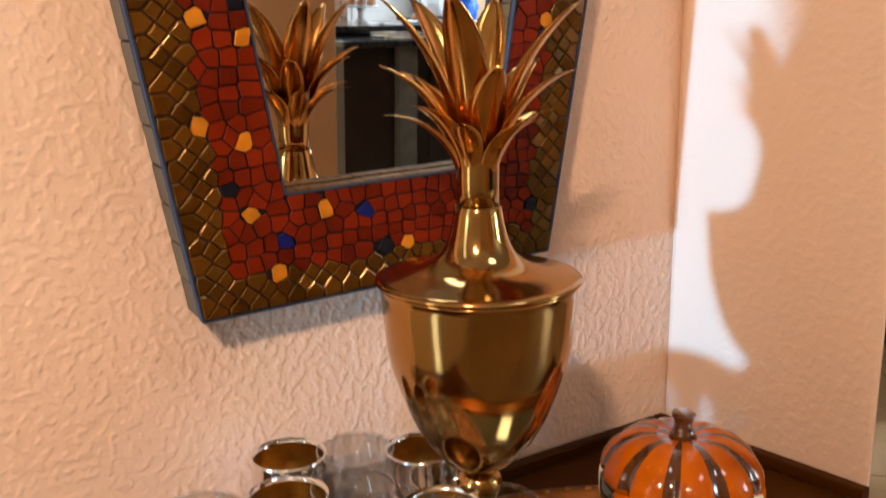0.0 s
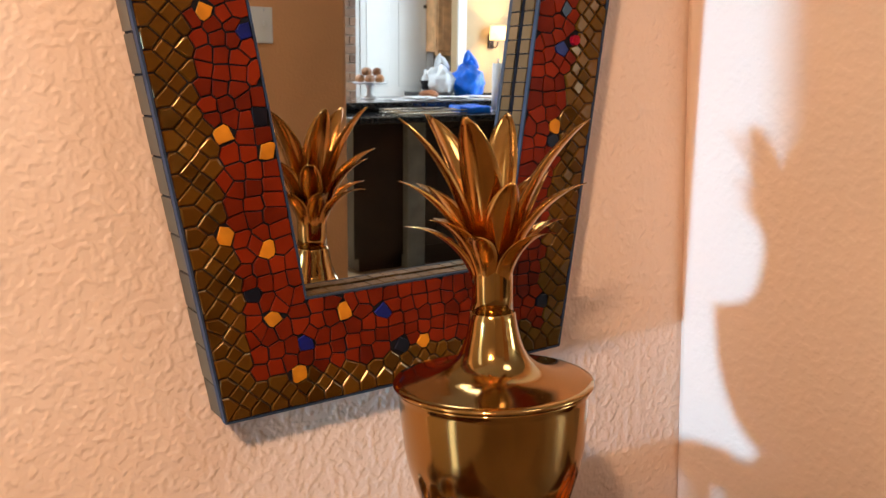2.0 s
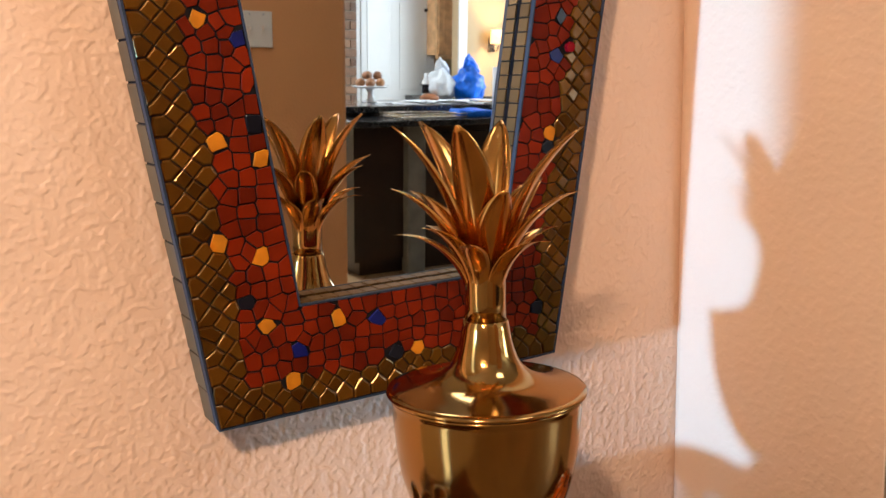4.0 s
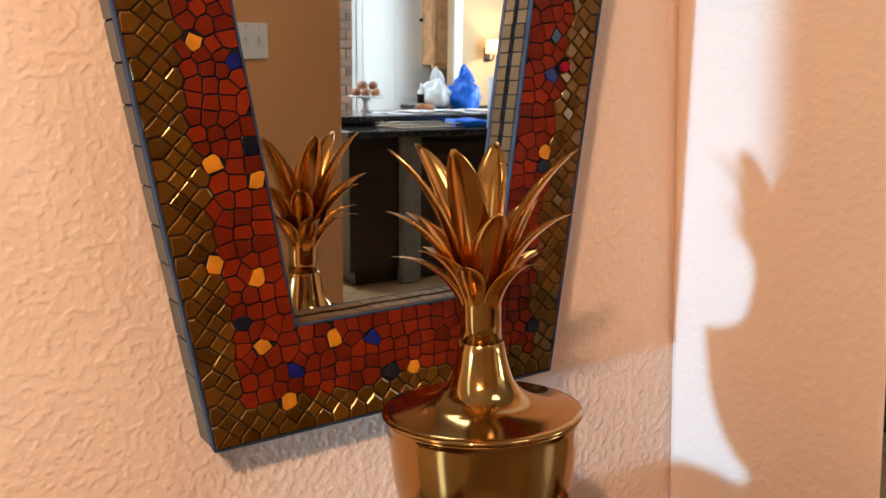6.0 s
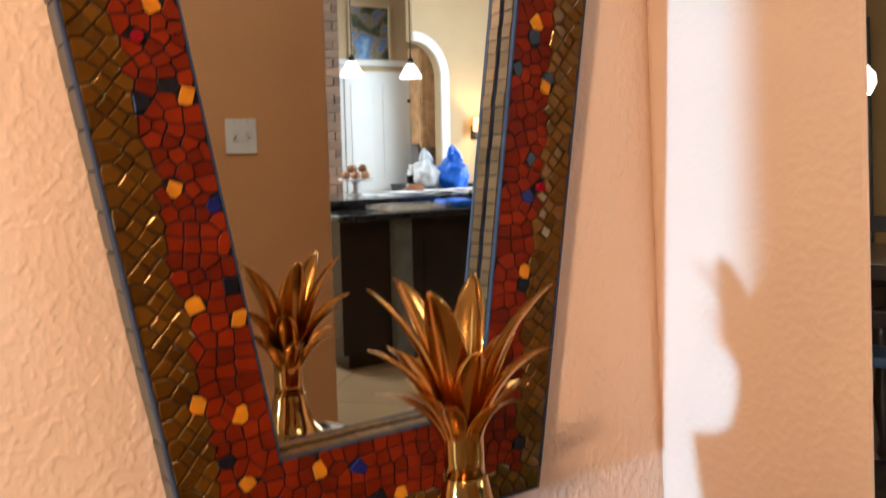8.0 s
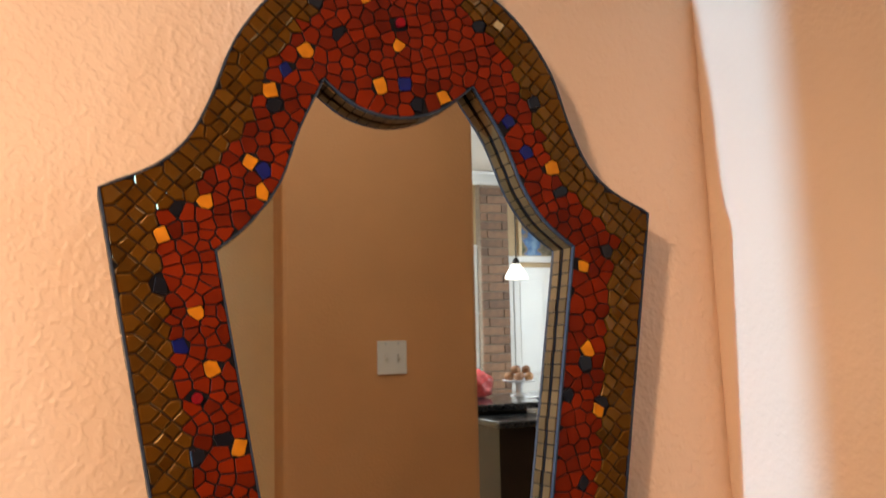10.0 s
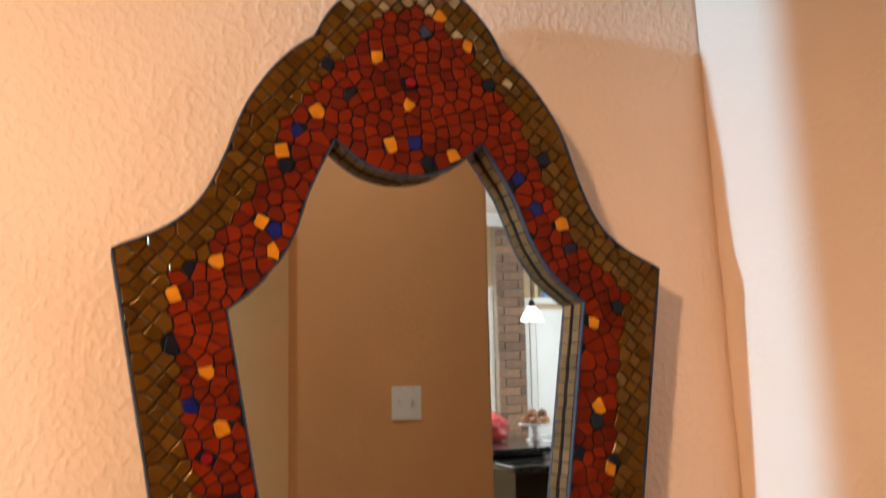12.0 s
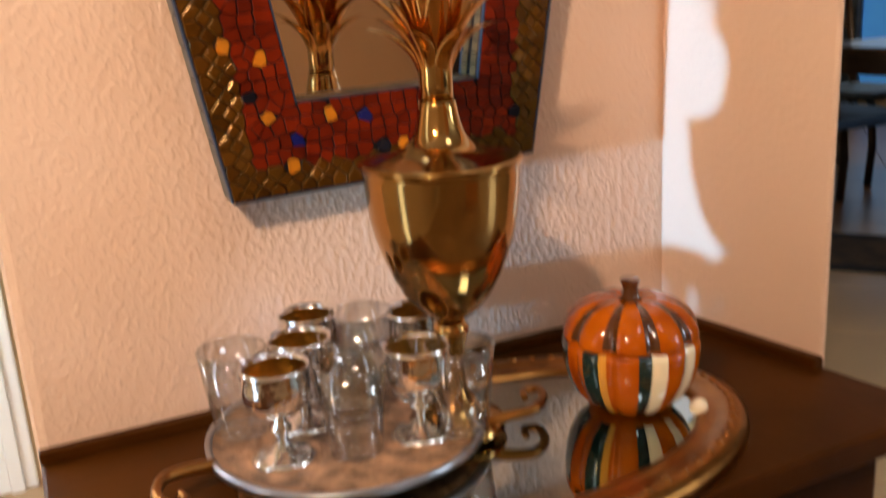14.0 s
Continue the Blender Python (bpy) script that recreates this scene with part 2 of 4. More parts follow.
def tube(points, radius, sides=8, taper=None):
    bm = bmesh.new()
    pts = [Vector(p) for p in points]
    rings = []
    for i, p in enumerate(pts):
        way = (pts[min(i + 1, len(pts) - 1)] - pts[max(i - 1, 0)]).normalized()
        u = way.orthogonal().normalized() if not rings else (u - way * u.dot(way)).normalized()
        v = way.cross(u)
        r = radius * (taper(i / (len(pts) - 1)) if taper else 1)
        rings.append([bm.verts.new(p + r * (math.cos(2 * math.pi * k / sides) * u + math.sin(2 * math.pi * k / sides) * v)) for k in range(sides)])
    for a, b in zip(rings, rings[1:]):
        for k in range(sides):
            bm.faces.new((a[k], a[(k + 1) % sides], b[(k + 1) % sides], b[k]))
    bm.faces.new(rings[0])
    bm.faces.new(rings[-1])
    return bm


def structure(name, bm, mat, label, category):
    return tagged(part(name, bm, mat), label, category, kind="structure")


# ---- the large structure ----
H = 2.74
CX, STUB = 0.4480, -0.258  # the corner, and the free end of the stub wall
LEFT_END = -0.352
structure("wall_mirror", box(LEFT_END, CX + 0.115, 0.0, 0.13, 0, H, 0.012), WALL, "peach knock-down plaster wall behind the table", "wall")


def prism(corners, z0, z1, bevel=0.0):
    """An upright block over a polygon of (x, y)."""
    bm = bmesh.new()
    lo, hi = [bm.verts.new((x, y, z0)) for x, y in corners], [bm.verts.new((x, y, z1)) for x, y in corners]
    n = len(corners)
    bm.faces.new(lo[::-1])
    bm.faces.new(hi)
    for k in range(n):
        bm.faces.new((lo[k], lo[(k + 1) % n], hi[(k + 1) % n], hi[k]))
    if bevel:
        bmesh.ops.bevel(bm, geom=list(bm.edges), offset=bevel, segments=3, profile=0.5, affect="EDGES")
    return bm


STUB_X = 0.4855  # the stub wall splays a little
structure("wall_stub", prism([(CX, -0.0005), (STUB_X, STUB), (STUB_X + 0.115, STUB + 0.14), (STUB_X + 0.115, -0.0005)], 0, H, 0.010), SMOOTH, "short peach plaster return wall beside the table", "wall")
structure("floor_base", box(-2.2, 6.2, -6.8, 5.0, -0.12, -0.006), GROUTF, "dark grout bed under the floor tiles", "floor")
structure("ceiling", box(-2.2, 6.2, -6.8, 5.0, H, H + 0.1), CEILING, "white textured plaster ceiling", "ceiling")
structure("wall_switch", box(0.375, 1.085, -2.36, -2.2, 0, H, 0.016), TAN, "tan plaster wall end with a light switch", "wall")
structure("wall_hall_south", box(-2.2, 0.62, -3.05, -2.9, 0, H), PALE, "pale beige plaster wall across the hall", "wall")
structure("wall_south", box(-2.2, 6.2, -6.8, -6.45, 0, H), CREAMWALL, "cream kitchen end wall", "wall")
structure("wall_east", box(5.9, 6.2, -6.45, 5.0, 0, H), CREAMWALL, "cream plaster wall at the far side", "wall")
structure("wall_north", box(-2.2, 6.2, 4.7, 5.0, 0, H), CREAMWALL, "cream plaster wall behind the dining room", "wall")
structure("wall_hall_north", box(LW, 0.3, 1.25, 1.37, 0, H), PALE, "pale plaster wall with a white door", "wall")
# west wall with a tall window
bm = bmesh.new()
add_box(bm, LW - 0.2, LW, -6.45, W0, 0, H)
add_box(bm, LW - 0.2, LW, W1, 4.7, 0, H)
add_box(bm, LW - 0.2, LW, W0, W1, 0, WZ0)
add_box(bm, LW - 0.2, LW, W0, W1, WZ1, H)
structure("wall_west", bm, PALE, "pale plaster wall with a tall window", "wall")

# ---- the console table ----
TOP = 0.623
TX0, TX1, TY0, TY1 = -0.350, 0.4470, -0.402, -0.003
table = thing("console_table", pose(0, 0, 0), "dark red-brown polished wooden console table against the wall", "table")
EDGE = [(TX1 - 0.002, TY1), (STUB_X - 0.003, STUB), (STUB_X + 0.02, TY0)]
part("tabletop", prism([(TX0, TY0)] + EDGE[::-1] + [(TX0, TY1)], TOP - 0.03, TOP, 0.004), WOOD, table)
part("back_lip", box(TX0, TX1 - 0.019, TY1 - 0.014, TY1, TOP + 0.0005, TOP + 0.014, 0.002), WOOD, table)
part("side_lip", prism([(TX1 - 0.017, TY1), (STUB_X - 0.018, STUB), (STUB_X - 0.003, STUB), (TX1 - 0.002, TY1)], TOP + 0.0005, TOP + 0.014, 0.002), WOOD, table)
part("apron", box(TX0 + 0.02, TX1 - 0.02, TY0 + 0.02, TY1 - 0.01, TOP - 0.15, TOP - 0.031, 0.003), WOOD, table)
for x in (TX0 + 0.045, TX1 - 0.045):
    for y in (TY0 + 0.045, TY1 - 0.045):
        part("leg", lathe([(0.012, 0.0), (0.016, 0.02), (0.014, 0.10), (0.020, 0.30), (0.024, 0.40), (0.018, 0.44), (0.025, 0.48)], 20, x, y), WOOD, table, smooth=True)

# ---- the mosaic mirror ----
MIR = pose(0, -0.0486, 1.18, 1.537, 0.775, 0)
mirror = thing("mosaic_wall_mirror", MIR, "arched wall mirror in a red and amber glass mosaic frame", "mirror")
AX = 0.043
HALF = [(0.0, 0.622), (0.047, 0.606), (0.083, 0.572), (0.100, 0.541)]
FLARE = [(0.100, 0.541), (0.132, 0.514), (0.164, 0.468), (0.184, 0.414), (0.206, 0.370), (0.236, 0.343), (0.279, 0.323)]
BOTTOM = [(-0.122, -0.311), (0.233, -0.296)]


def sided(points, s):
    return [(AX + s * x, z) for x, z in points]


def line(a, b, n=14):
    return [np.array(a) + (np.array(b) - np.array(a)) * k / n for k in range(n)]


right = smooth_line(sided(HALF, 1), 5)[:-1] + smooth_line(sided(FLARE, 1), 4)
left = smooth_line(sided(HALF, -1), 5)[:-1] + smooth_line(sided(FLARE, -1), 4)
OUTER = right[:-1] + line(right[-1], BOTTOM[1], 20) + line(BOTTOM[1], BOTTOM[0], 12) + line(BOTTOM[0], left[-1], 20) + left[:0:-1]
IN_R = smooth_line([(0.118, 0.446), (0.150, 0.397), (0.172, 0.346), (0.196, 0.311), (0.230, 0.284)], 4)
IN_L = smooth_line([(-0.038, 0.439), (-0.062, 0.388), (-0.080, 0.336), (-0.108, 0.297), (-0.138, 0.271)], 4)
LOBE = smooth_line([(-0.038, 0.439), (-0.004, 0.415), (0.038, 0.407), (0.080, 0.418), (0.118, 0.446)], 4)
INNER = LOBE[:-1] + IN_R[:-1] + line(IN_R[-1], (0.164, -0.205), 18) + line((0.164, -0.205), (-0.049, -0.214), 8) + line((-0.049, -0.214), IN_L[-1], 18) + IN_L[:0:-1]
THICK, GLASS_Y = 0.038, 0.022


def slab(loops, y0, y1):
    bm = bmesh.new()
    made = []
    for y in (y0, y1):
        edges = []
        for loop in loops:
            vs = [bm.verts.new((p[0], y, p[1])) for p in loop]
            edges += [bm.edges.new((vs[k], vs[(k + 1) % len(vs)])) for k in range(len(vs))]
            made.append(vs)
        bmesh.ops.triangle_fill(bm, edges=edges, use_beauty=True)
    n = len(loops)
    for a, b in zip(made[:n], made[n:]):
        for k in range(len(a)):
            bm.faces.new((a[k], a[(k + 1) % len(a)], b[(k + 1) % len(b)], b[k]))
    return bm


part("frame", slab([OUTER, INNER], 0.0, THICK), GROUT, mirror, "dark grouted wooden frame")
glass_loop = [np.array(p) + 0.004 * (np.array(p) - (0.045, 0.15)) / np.linalg.norm(np.array(p) - (0.045, 0.15)) for p in INNER]
part("mirror_glass", slab([glass_loop], GLASS_Y, GLASS_Y + 0.004), MIRROR, mirror, "silvered mirror glass")


def edge_band(name, loop, y0, y1, proud, mat, inward):
    """A thin strip that follows a loop's side."""
    bm = bmesh.new()
    n = len(loop)
    c = np.array((0.045, 0.15))
    pts = [np.array(p) for p in loop]
    off = []
    for k in range(n):
        d = pts[(k + 1) % n] - pts[k - 1]
        nn = np.array((d[1], -d[0])) / np.linalg.norm(d)
        off.append(nn)
    area = sum(pts[k][0] * pts[(k + 1) % n][1] - pts[(k + 1) % n][0] * pts[k][1] for k in range(n))
    s = (1 if area > 0 else -1) * (-1 if inward else 1)
    a = [(bm.verts.new((p[0], y0, p[1])), bm.verts.new((p[0] + s * o[0] * proud, y0, p[1] + s * o[1] * proud)), bm.verts.new((p[0] + s * o[0] * proud, y1, p[1] + s * o[1] * proud)), bm.verts.new((p[0], y1, p[1]))) for p, o in zip(pts, off)]
    for k in range(n):
        p, q = a[k], a[(k + 1) % n]
        for i in range(4):
            bm.faces.new((p[i], p[(i + 1) % 4], q[(i + 1) % 4], q[i]))
    return part(name, bm, mat, mirror)


edge_band("front_edge", OUTER, -0.002, 0.006, 0.0018, EDGEBLUE, False)
edge_band("inner_edge", INNER, -0.002, 0.003, 0.0015, EDGEBLUE, True)


def side_tiles(name, loop, y0, y1, step, proud, mat, inward, gap=0.0014):
    """Small tiles set on a loop's side face, joined."""
    pts = [np.array(p) for p in loop] + [np.array(loop[0])]
    area = sum(a[0] * b[1] - b[0] * a[1] for a, b in zip(pts, pts[1:]))
    s = (1 if area > 0 else -1) * (-1 if inward else 1)
    verts, faces = [], []
    for a, b in zip(pts, pts[1:]):
        d = b - a
        far = np.linalg.norm(d)
        if far < 1e-5:
            continue
        d = d / far
        nn = s * np.array((d[1], -d[0]))
        count = max(1, round(far / step))
        for k in range(count):
            u0, u1 = far * k / count + gap / 2, far * (k + 1) / count - gap / 2
            h = proud * random.uniform(0.7, 1.2)
            base = len(verts)
            for o in (0.0, h):
                for u, y in ((u0, y0), (u1, y0), (u1, y1), (u0, y1)):
                    q = a + d * u + nn * o
                    verts.append((q[0], y, q[1]))
            faces += [tuple(base + i for i in f) for f in ((4, 5, 6, 7), (0, 1, 5, 4), (1, 2, 6, 5), (2, 3, 7, 6), (3, 0, 4, 7))]
    me = bpy.data.meshes.new(name)
    me.from_pydata(verts, [], faces)
    me.materials.append(mat)
    ob = new(name, me)
    ob.parent = mirror
    return tagged(ob, kind="stuff")


side_tiles("side_tile", OUTER, 0.008, THICK - 0.002, 0.045, 0.0016, EDGETILE, False, 0.002)
edge_band("reveal_grout", INNER, 0.0035, 0.0218, 0.0006, GROUT, True)
side_tiles("reveal_tile", INNER, 0.0045, 0.0182, 0.0165, 0.0022, REVEAL, True, 0.0014)

# mosaic pieces: cells round scattered seeds, cut at the frame's edges
OUT_A = np.array(OUTER)
INN_A = np.array(INNER)


def inside(p, loop):
    a, b = loop, np.roll(loop, -1, 0)
    cross = (a[:, 1] > p[1]) != (b[:, 1] > p[1])
    with np.errstate(divide="ignore", invalid="ignore"):
        xs = a[:, 0] + (p[1] - a[:, 1]) * (b[:, 0] - a[:, 0]) / (b[:, 1] - a[:, 1])
    return bool(np.count_nonzero(cross & (p[0] < xs)) % 2)


def away(p, loop):
    """Distance to each stretch of a loop, and the nearest places."""
    a, b = loop, np.roll(loop, -1, 0)
    d = b - a
    u = np.clip(((p - a) * d).sum(1) / np.maximum((d * d).sum(1), 1e-12), 0, 1)
    near = a + u[:, None] * d
    return np.linalg.norm(near - p, axis=1), near


GOLDS = [(-0.117, -0.072), (-0.080, -0.086), (-0.118, -0.154), (-0.081, -0.167), (-0.078, -0.227), (-0.012, -0.228), (-0.056, -0.279), (0.069, -0.268), (0.006, 0.527), (0.103, 0.549), (-0.055, 0.464), (-0.089, 0.422), (-0.108, 0.353), (-0.146, 0.314), (-0.184, 0.282), (-0.153, 0.215), (-0.140, 0.166), (0.240, 0.263), (0.241, 0.177), (-0.115, 0.096), (-0.129, 0.022), (0.221, -0.070), (0.252, 0.115), (0.073, 0.579), (0.039, 0.480), (0.019, 0.437), (0.085, 0.431), (-0.096, 0.326), (0.206, 0.366)]
BLACKS = [(-0.096, -0.205), (0.210, -0.248), (0.047, -0.268), (0.056, 0.560), (-0.184, 0.238), (0.269, 0.280), (0.238, 0.163), (0.219, -0.086), (0.230, 0.042), (-0.152, 0.090), (-0.172, 0.306), (0.125, 0.510), (-0.024, 0.485), (0.187, 0.436), (0.215, 0.341), (0.256, 0.122), (-0.086, -0.058), (-0.046, 0.514), (0.056, 0.421), (-0.086, 0.408), (-0.129, 0.104), (0.217, 0.130)]
BLUES = [(0.028, -0.235), (-0.098, 0.008), (-0.167, 0.185), (-0.050, -0.253), (-0.095, 0.346), (0.044, 0.441), (-0.075, 0.443), (0.227, 0.004), (0.156, 0.413), (0.176, 0.381)]
GEMS = [(0.040, 0.503), (0.242, 0.013), (-0.152, 0.140)]
rng = random.Random(4)
seeds = []
for group, kinds in ((GOLDS, "gold"), (BLACKS, "black"), (BLUES, "blue"), (GEMS, "gem")):
    for p in group:
        seeds.append((np.array(p), kinds))
special = np.array([s[0] for s in seeds])


def band(p):
    """Width of the amber border: broad along the flanks, narrow below."""
    return 0.028 if p[1] < -0.24 else 0.036


turn = radians(50)
grid = []
for i in range(-85, 86):
    for j in range(-85, 86):
        s = 0.0122
        p = np.array((0.05 + s * (i * math.cos(turn) - j * math.sin(turn)), 0.15 + s * (i * math.sin(turn) + j * math.cos(turn))))
        grid.append((p + np.array((rng.uniform(-1, 1), rng.uniform(-1, 1))) * 0.0007, "amber"))
# the red pieces: uneven four-sided bits in rough courses that drift in slope
for i in range(-34, 35):
    for j in range(-48, 49):
        u, v = 0.0150 * i + 0.0026 * math.sin(1.7 * j), 0.0122 * j
        lean = 0.16 + 0.22 * math.sin(6.0 * v + 3.0 * u)
        p = np.array((0.045 + u * math.cos(lean) - v * 0.10, 0.15 + v + u * math.sin(lean)))
        grid.append((p + np.array((rng.uniform(-1, 1), rng.uniform(-1, 1))) * 0.0024, "red"))
for p, kind in grid:
    do = away(p, OUT_A)[0].min()
    if not inside(p, OUT_A) or do < 0.0045:
        continue
    if inside(p, INN_A) or away(p, INN_A)[0].min() < 0.0045:
        continue
    wide = band(p)
    if (kind == "amber") != (do < wide):
        continue
    if kind == "red" and do < wide + 0.0015:
        continue
    if np.linalg.norm(special - p, axis=1).min() < 0.0090:
        continue
    seeds.append((p, kind))
# small bits fill what the courses leave bare
SEED = np.array([s[0] for s in seeds])
for _ in range(6000):
    p = np.array((rng.uniform(-0.25, 0.34), rng.uniform(-0.32, 0.62)))
    if np.linalg.norm(SEED - p, axis=1).min() < 0.0092 or not inside(p, OUT_A) or inside(p, INN_A):
        continue
    do = away(p, OUT_A)[0].min()
    if do < 0.004 or away(p, INN_A)[0].min() < 0.003:
        continue
    seeds.append((p, "amber" if do < band(p) else "red"))
    SEED = np.vstack((SEED, p))


def clip(poly, n, c):
    """The part of a polygon where n.p <= c."""
    out = []
    for a, b in zip(poly, poly[1:] + poly[:1]):
        da, db = n @ a - c, n @ b - c
        if da <= 0:
            out.append(a)
        if da * db < 0:
            out.append(a + (b - a) * da / (da - db))
    return out


def cell(k):
    p = SEED[k]
    r = 0.0165
    poly = [p + r * np.array((math.cos(a), math.sin(a))) for a in [math.pi / 4 * (i + 0.5) for i in range(8)]]
    d = np.linalg.norm(SEED - p, axis=1)
    for j in np.argsort(d)[1:14]:
        n = SEED[j] - p
        poly = clip(poly, n, n @ (SEED[j] + p) / 2)
    for loop in (OUT_A, INN_A):
        dist, near = away(p, loop)
        for j in np.argsort(dist)[:3]:
            if dist[j] < 0.02:
                n = near[j] - p
                poly = clip(poly, n, n @ near[j])
    return poly


MATS = {"gold": GOLDTILE, "black": BLACKTILE, "blue": BLUETILE, "gem": GEM}
NAMES = {"gold": "gold_tile", "black": "black_tile", "blue": "blue_tile", "gem": "glass_gem", "amber": "amber_tile", "red": "red_tile"}
rest = {"red": ([], []), "amber": ([], [])}
for k, (p, kind) in enumerate(seeds):
    poly = cell(k)
    if kind in ("gold", "black", "blue"):
        spin, hx, hy = rng.uniform(-0.5, 0.7), rng.uniform(0.0064, 0.0080), rng.uniform(0.0070, 0.0090)
        quad = [np.array((sx * hx * rng.uniform(0.85, 1.1), sy * hy * rng.uniform(0.85, 1.1))) for sx, sy in ((-1, -1), (1, -1), (1, 1), (-1, 1))]
        own = poly
        poly = [p + np.array((q[0] * math.cos(spin) - q[1] * math.sin(spin), q[0] * math.sin(spin) + q[1] * math.cos(spin))) for q in quad]
        for a, b in zip(own, own[1:] + own[:1]):
            n = np.array((b[1] - a[1], a[0] - b[0]))
            if np.linalg.norm(n) > 1e-7:
                poly = clip(poly, n, n @ a + 0.0006 * np.linalg.norm(n))
    if kind == "gem":
        poly = [p + 0.0062 * np.array((math.cos(math.pi / 5 * i), math.sin(math.pi / 5 * i))) for i in range(10)]
    if len(poly) < 3:
        continue
    c = sum(poly) / len(poly)
    gap = 0.0010 if kind != "amber" else 0.0006
    size = np.mean([np.linalg.norm(q - c) for q in poly])
    if size < 0.0022:
        continue
    lean = 0.06 if kind == "amber" else 0.035
    tilt = np.array((rng.gauss(0, lean), rng.gauss(0, lean)))
    high = 0.0017 + rng.uniform(-0.0004, 0.0004) + (0.0007 if kind == "amber" else 0) + (0.003 if kind == "gem" else 0.0003 if kind in MATS else 0)
    verts, faces = [], []
    m = len(poly)
    full = 1 - gap / size
    rings = ((full, 0.0), (full, 0.58), (full - 0.09, 0.84), (full - 0.20, 1.0)) if kind == "amber" else ((full, 0.0), (full, 0.86), (full - 0.05, 1.0))
    for s, h in rings:
        for q in poly:
            v = c + (q - c) * s
            y = -high * h - (tilt @ (v - c) if h else 0) + 0.0002
            verts.append((v[0], y, v[1]))
    for r0 in range(0, m * (len(rings) - 1), m):
        faces += [(r0 + i, r0 + (i + 1) % m, r0 + m + (i + 1) % m, r0 + m + i) for i in range(m)]
    faces.append(tuple(range((len(rings) - 1) * m, len(rings) * m)))
    single = kind in MATS or (p[1] < -0.17 and p[0] < 0.2)
    if single:
        me = bpy.data.meshes.new(NAMES[kind])
        me.from_pydata(verts, [], faces)
        me.materials.append(MATS[kind] if kind in MATS else REDTILE if kind == "red" else OLIVE)
        new(NAMES[kind], me).parent = mirror
    else:
        vs, fs = rest[kind]
        base = len(vs)
        vs += verts
        fs += [tuple(base + i for i in f) for f in faces]
for kind, mat in (("red", REDREST), ("amber", OLIVEREST)):
    me = bpy.data.meshes.new(kind + "_mosaic")
    me.from_pydata(*[rest[kind][0], [], rest[kind][1]])
    me.materials.append(mat)
    ob = new(kind + "_mosaic", me)
    ob.parent = mirror
    tagged(ob, kind="stuff")

# ---- the brass pineapple urn ----
UX, UY = 0.041, -0.190
BASE = TOP + 0.016
urn = thing("brass_pineapple_urn", pose(UX, UY, 0), "polished brass urn with a pineapple-leaf lid on a mirrored tray", "urn")
part("foot", lathe([(0.0, BASE), (0.050, BASE), (0.052, BASE + 0.004), (0.048, BASE + 0.010), (0.030, BASE + 0.018), (0.014, BASE + 0.040), (0.011, BASE + 0.075), (0.016, BASE + 0.098), (0.019, BASE + 0.108), (0.013, BASE + 0.116), (0.0, BASE + 0.118)]), BRASS, urn, smooth=True)
bowl = [(0.0, 0.757), (0.018, 0.758), (0.030, 0.768), (0.043, 0.784), (0.0540, 0.805), (0.0625, 0.828), (0.0680, 0.846), (0.0714, 0.864), (0.0738, 0.890), (0.0750, 0.905), (0.0753, 0.9085), (0.0765, 0.9105), (0.0765, 0.912), (0.0, 0.9122)]
part("bowl", lathe(bowl, 72), BRASS, urn, smooth=True)
lid = [(0.0, 0.9128), (0.0780, 0.9128), (0.0790, 0.9142), (0.0782, 0.9158), (0.0720, 0.9170), (0.0620, 0.9186), (0.0520, 0.9206), (0.0430, 0.9236), (0.0350, 0.9278), (0.0288, 0.9335), (0.0246, 0.9405), (0.0220, 0.9480), (0.0200, 0.9560), (0.0186, 0.9640), (0.0176, 0.9700), (0.0172, 0.9704), (0.0, 0.9706)]
part("lid", lathe(lid, 72), BRASS, urn, smooth=True)
part("crown_stem", lathe([(0.0, 0.9708), (0.0164, 0.9708), (0.0158, 0.984), (0.0160, 1.000), (0.0150, 1.012), (0.0120, 1.022), (0.0, 1.03)], 32), BRASS, urn, smooth=True)


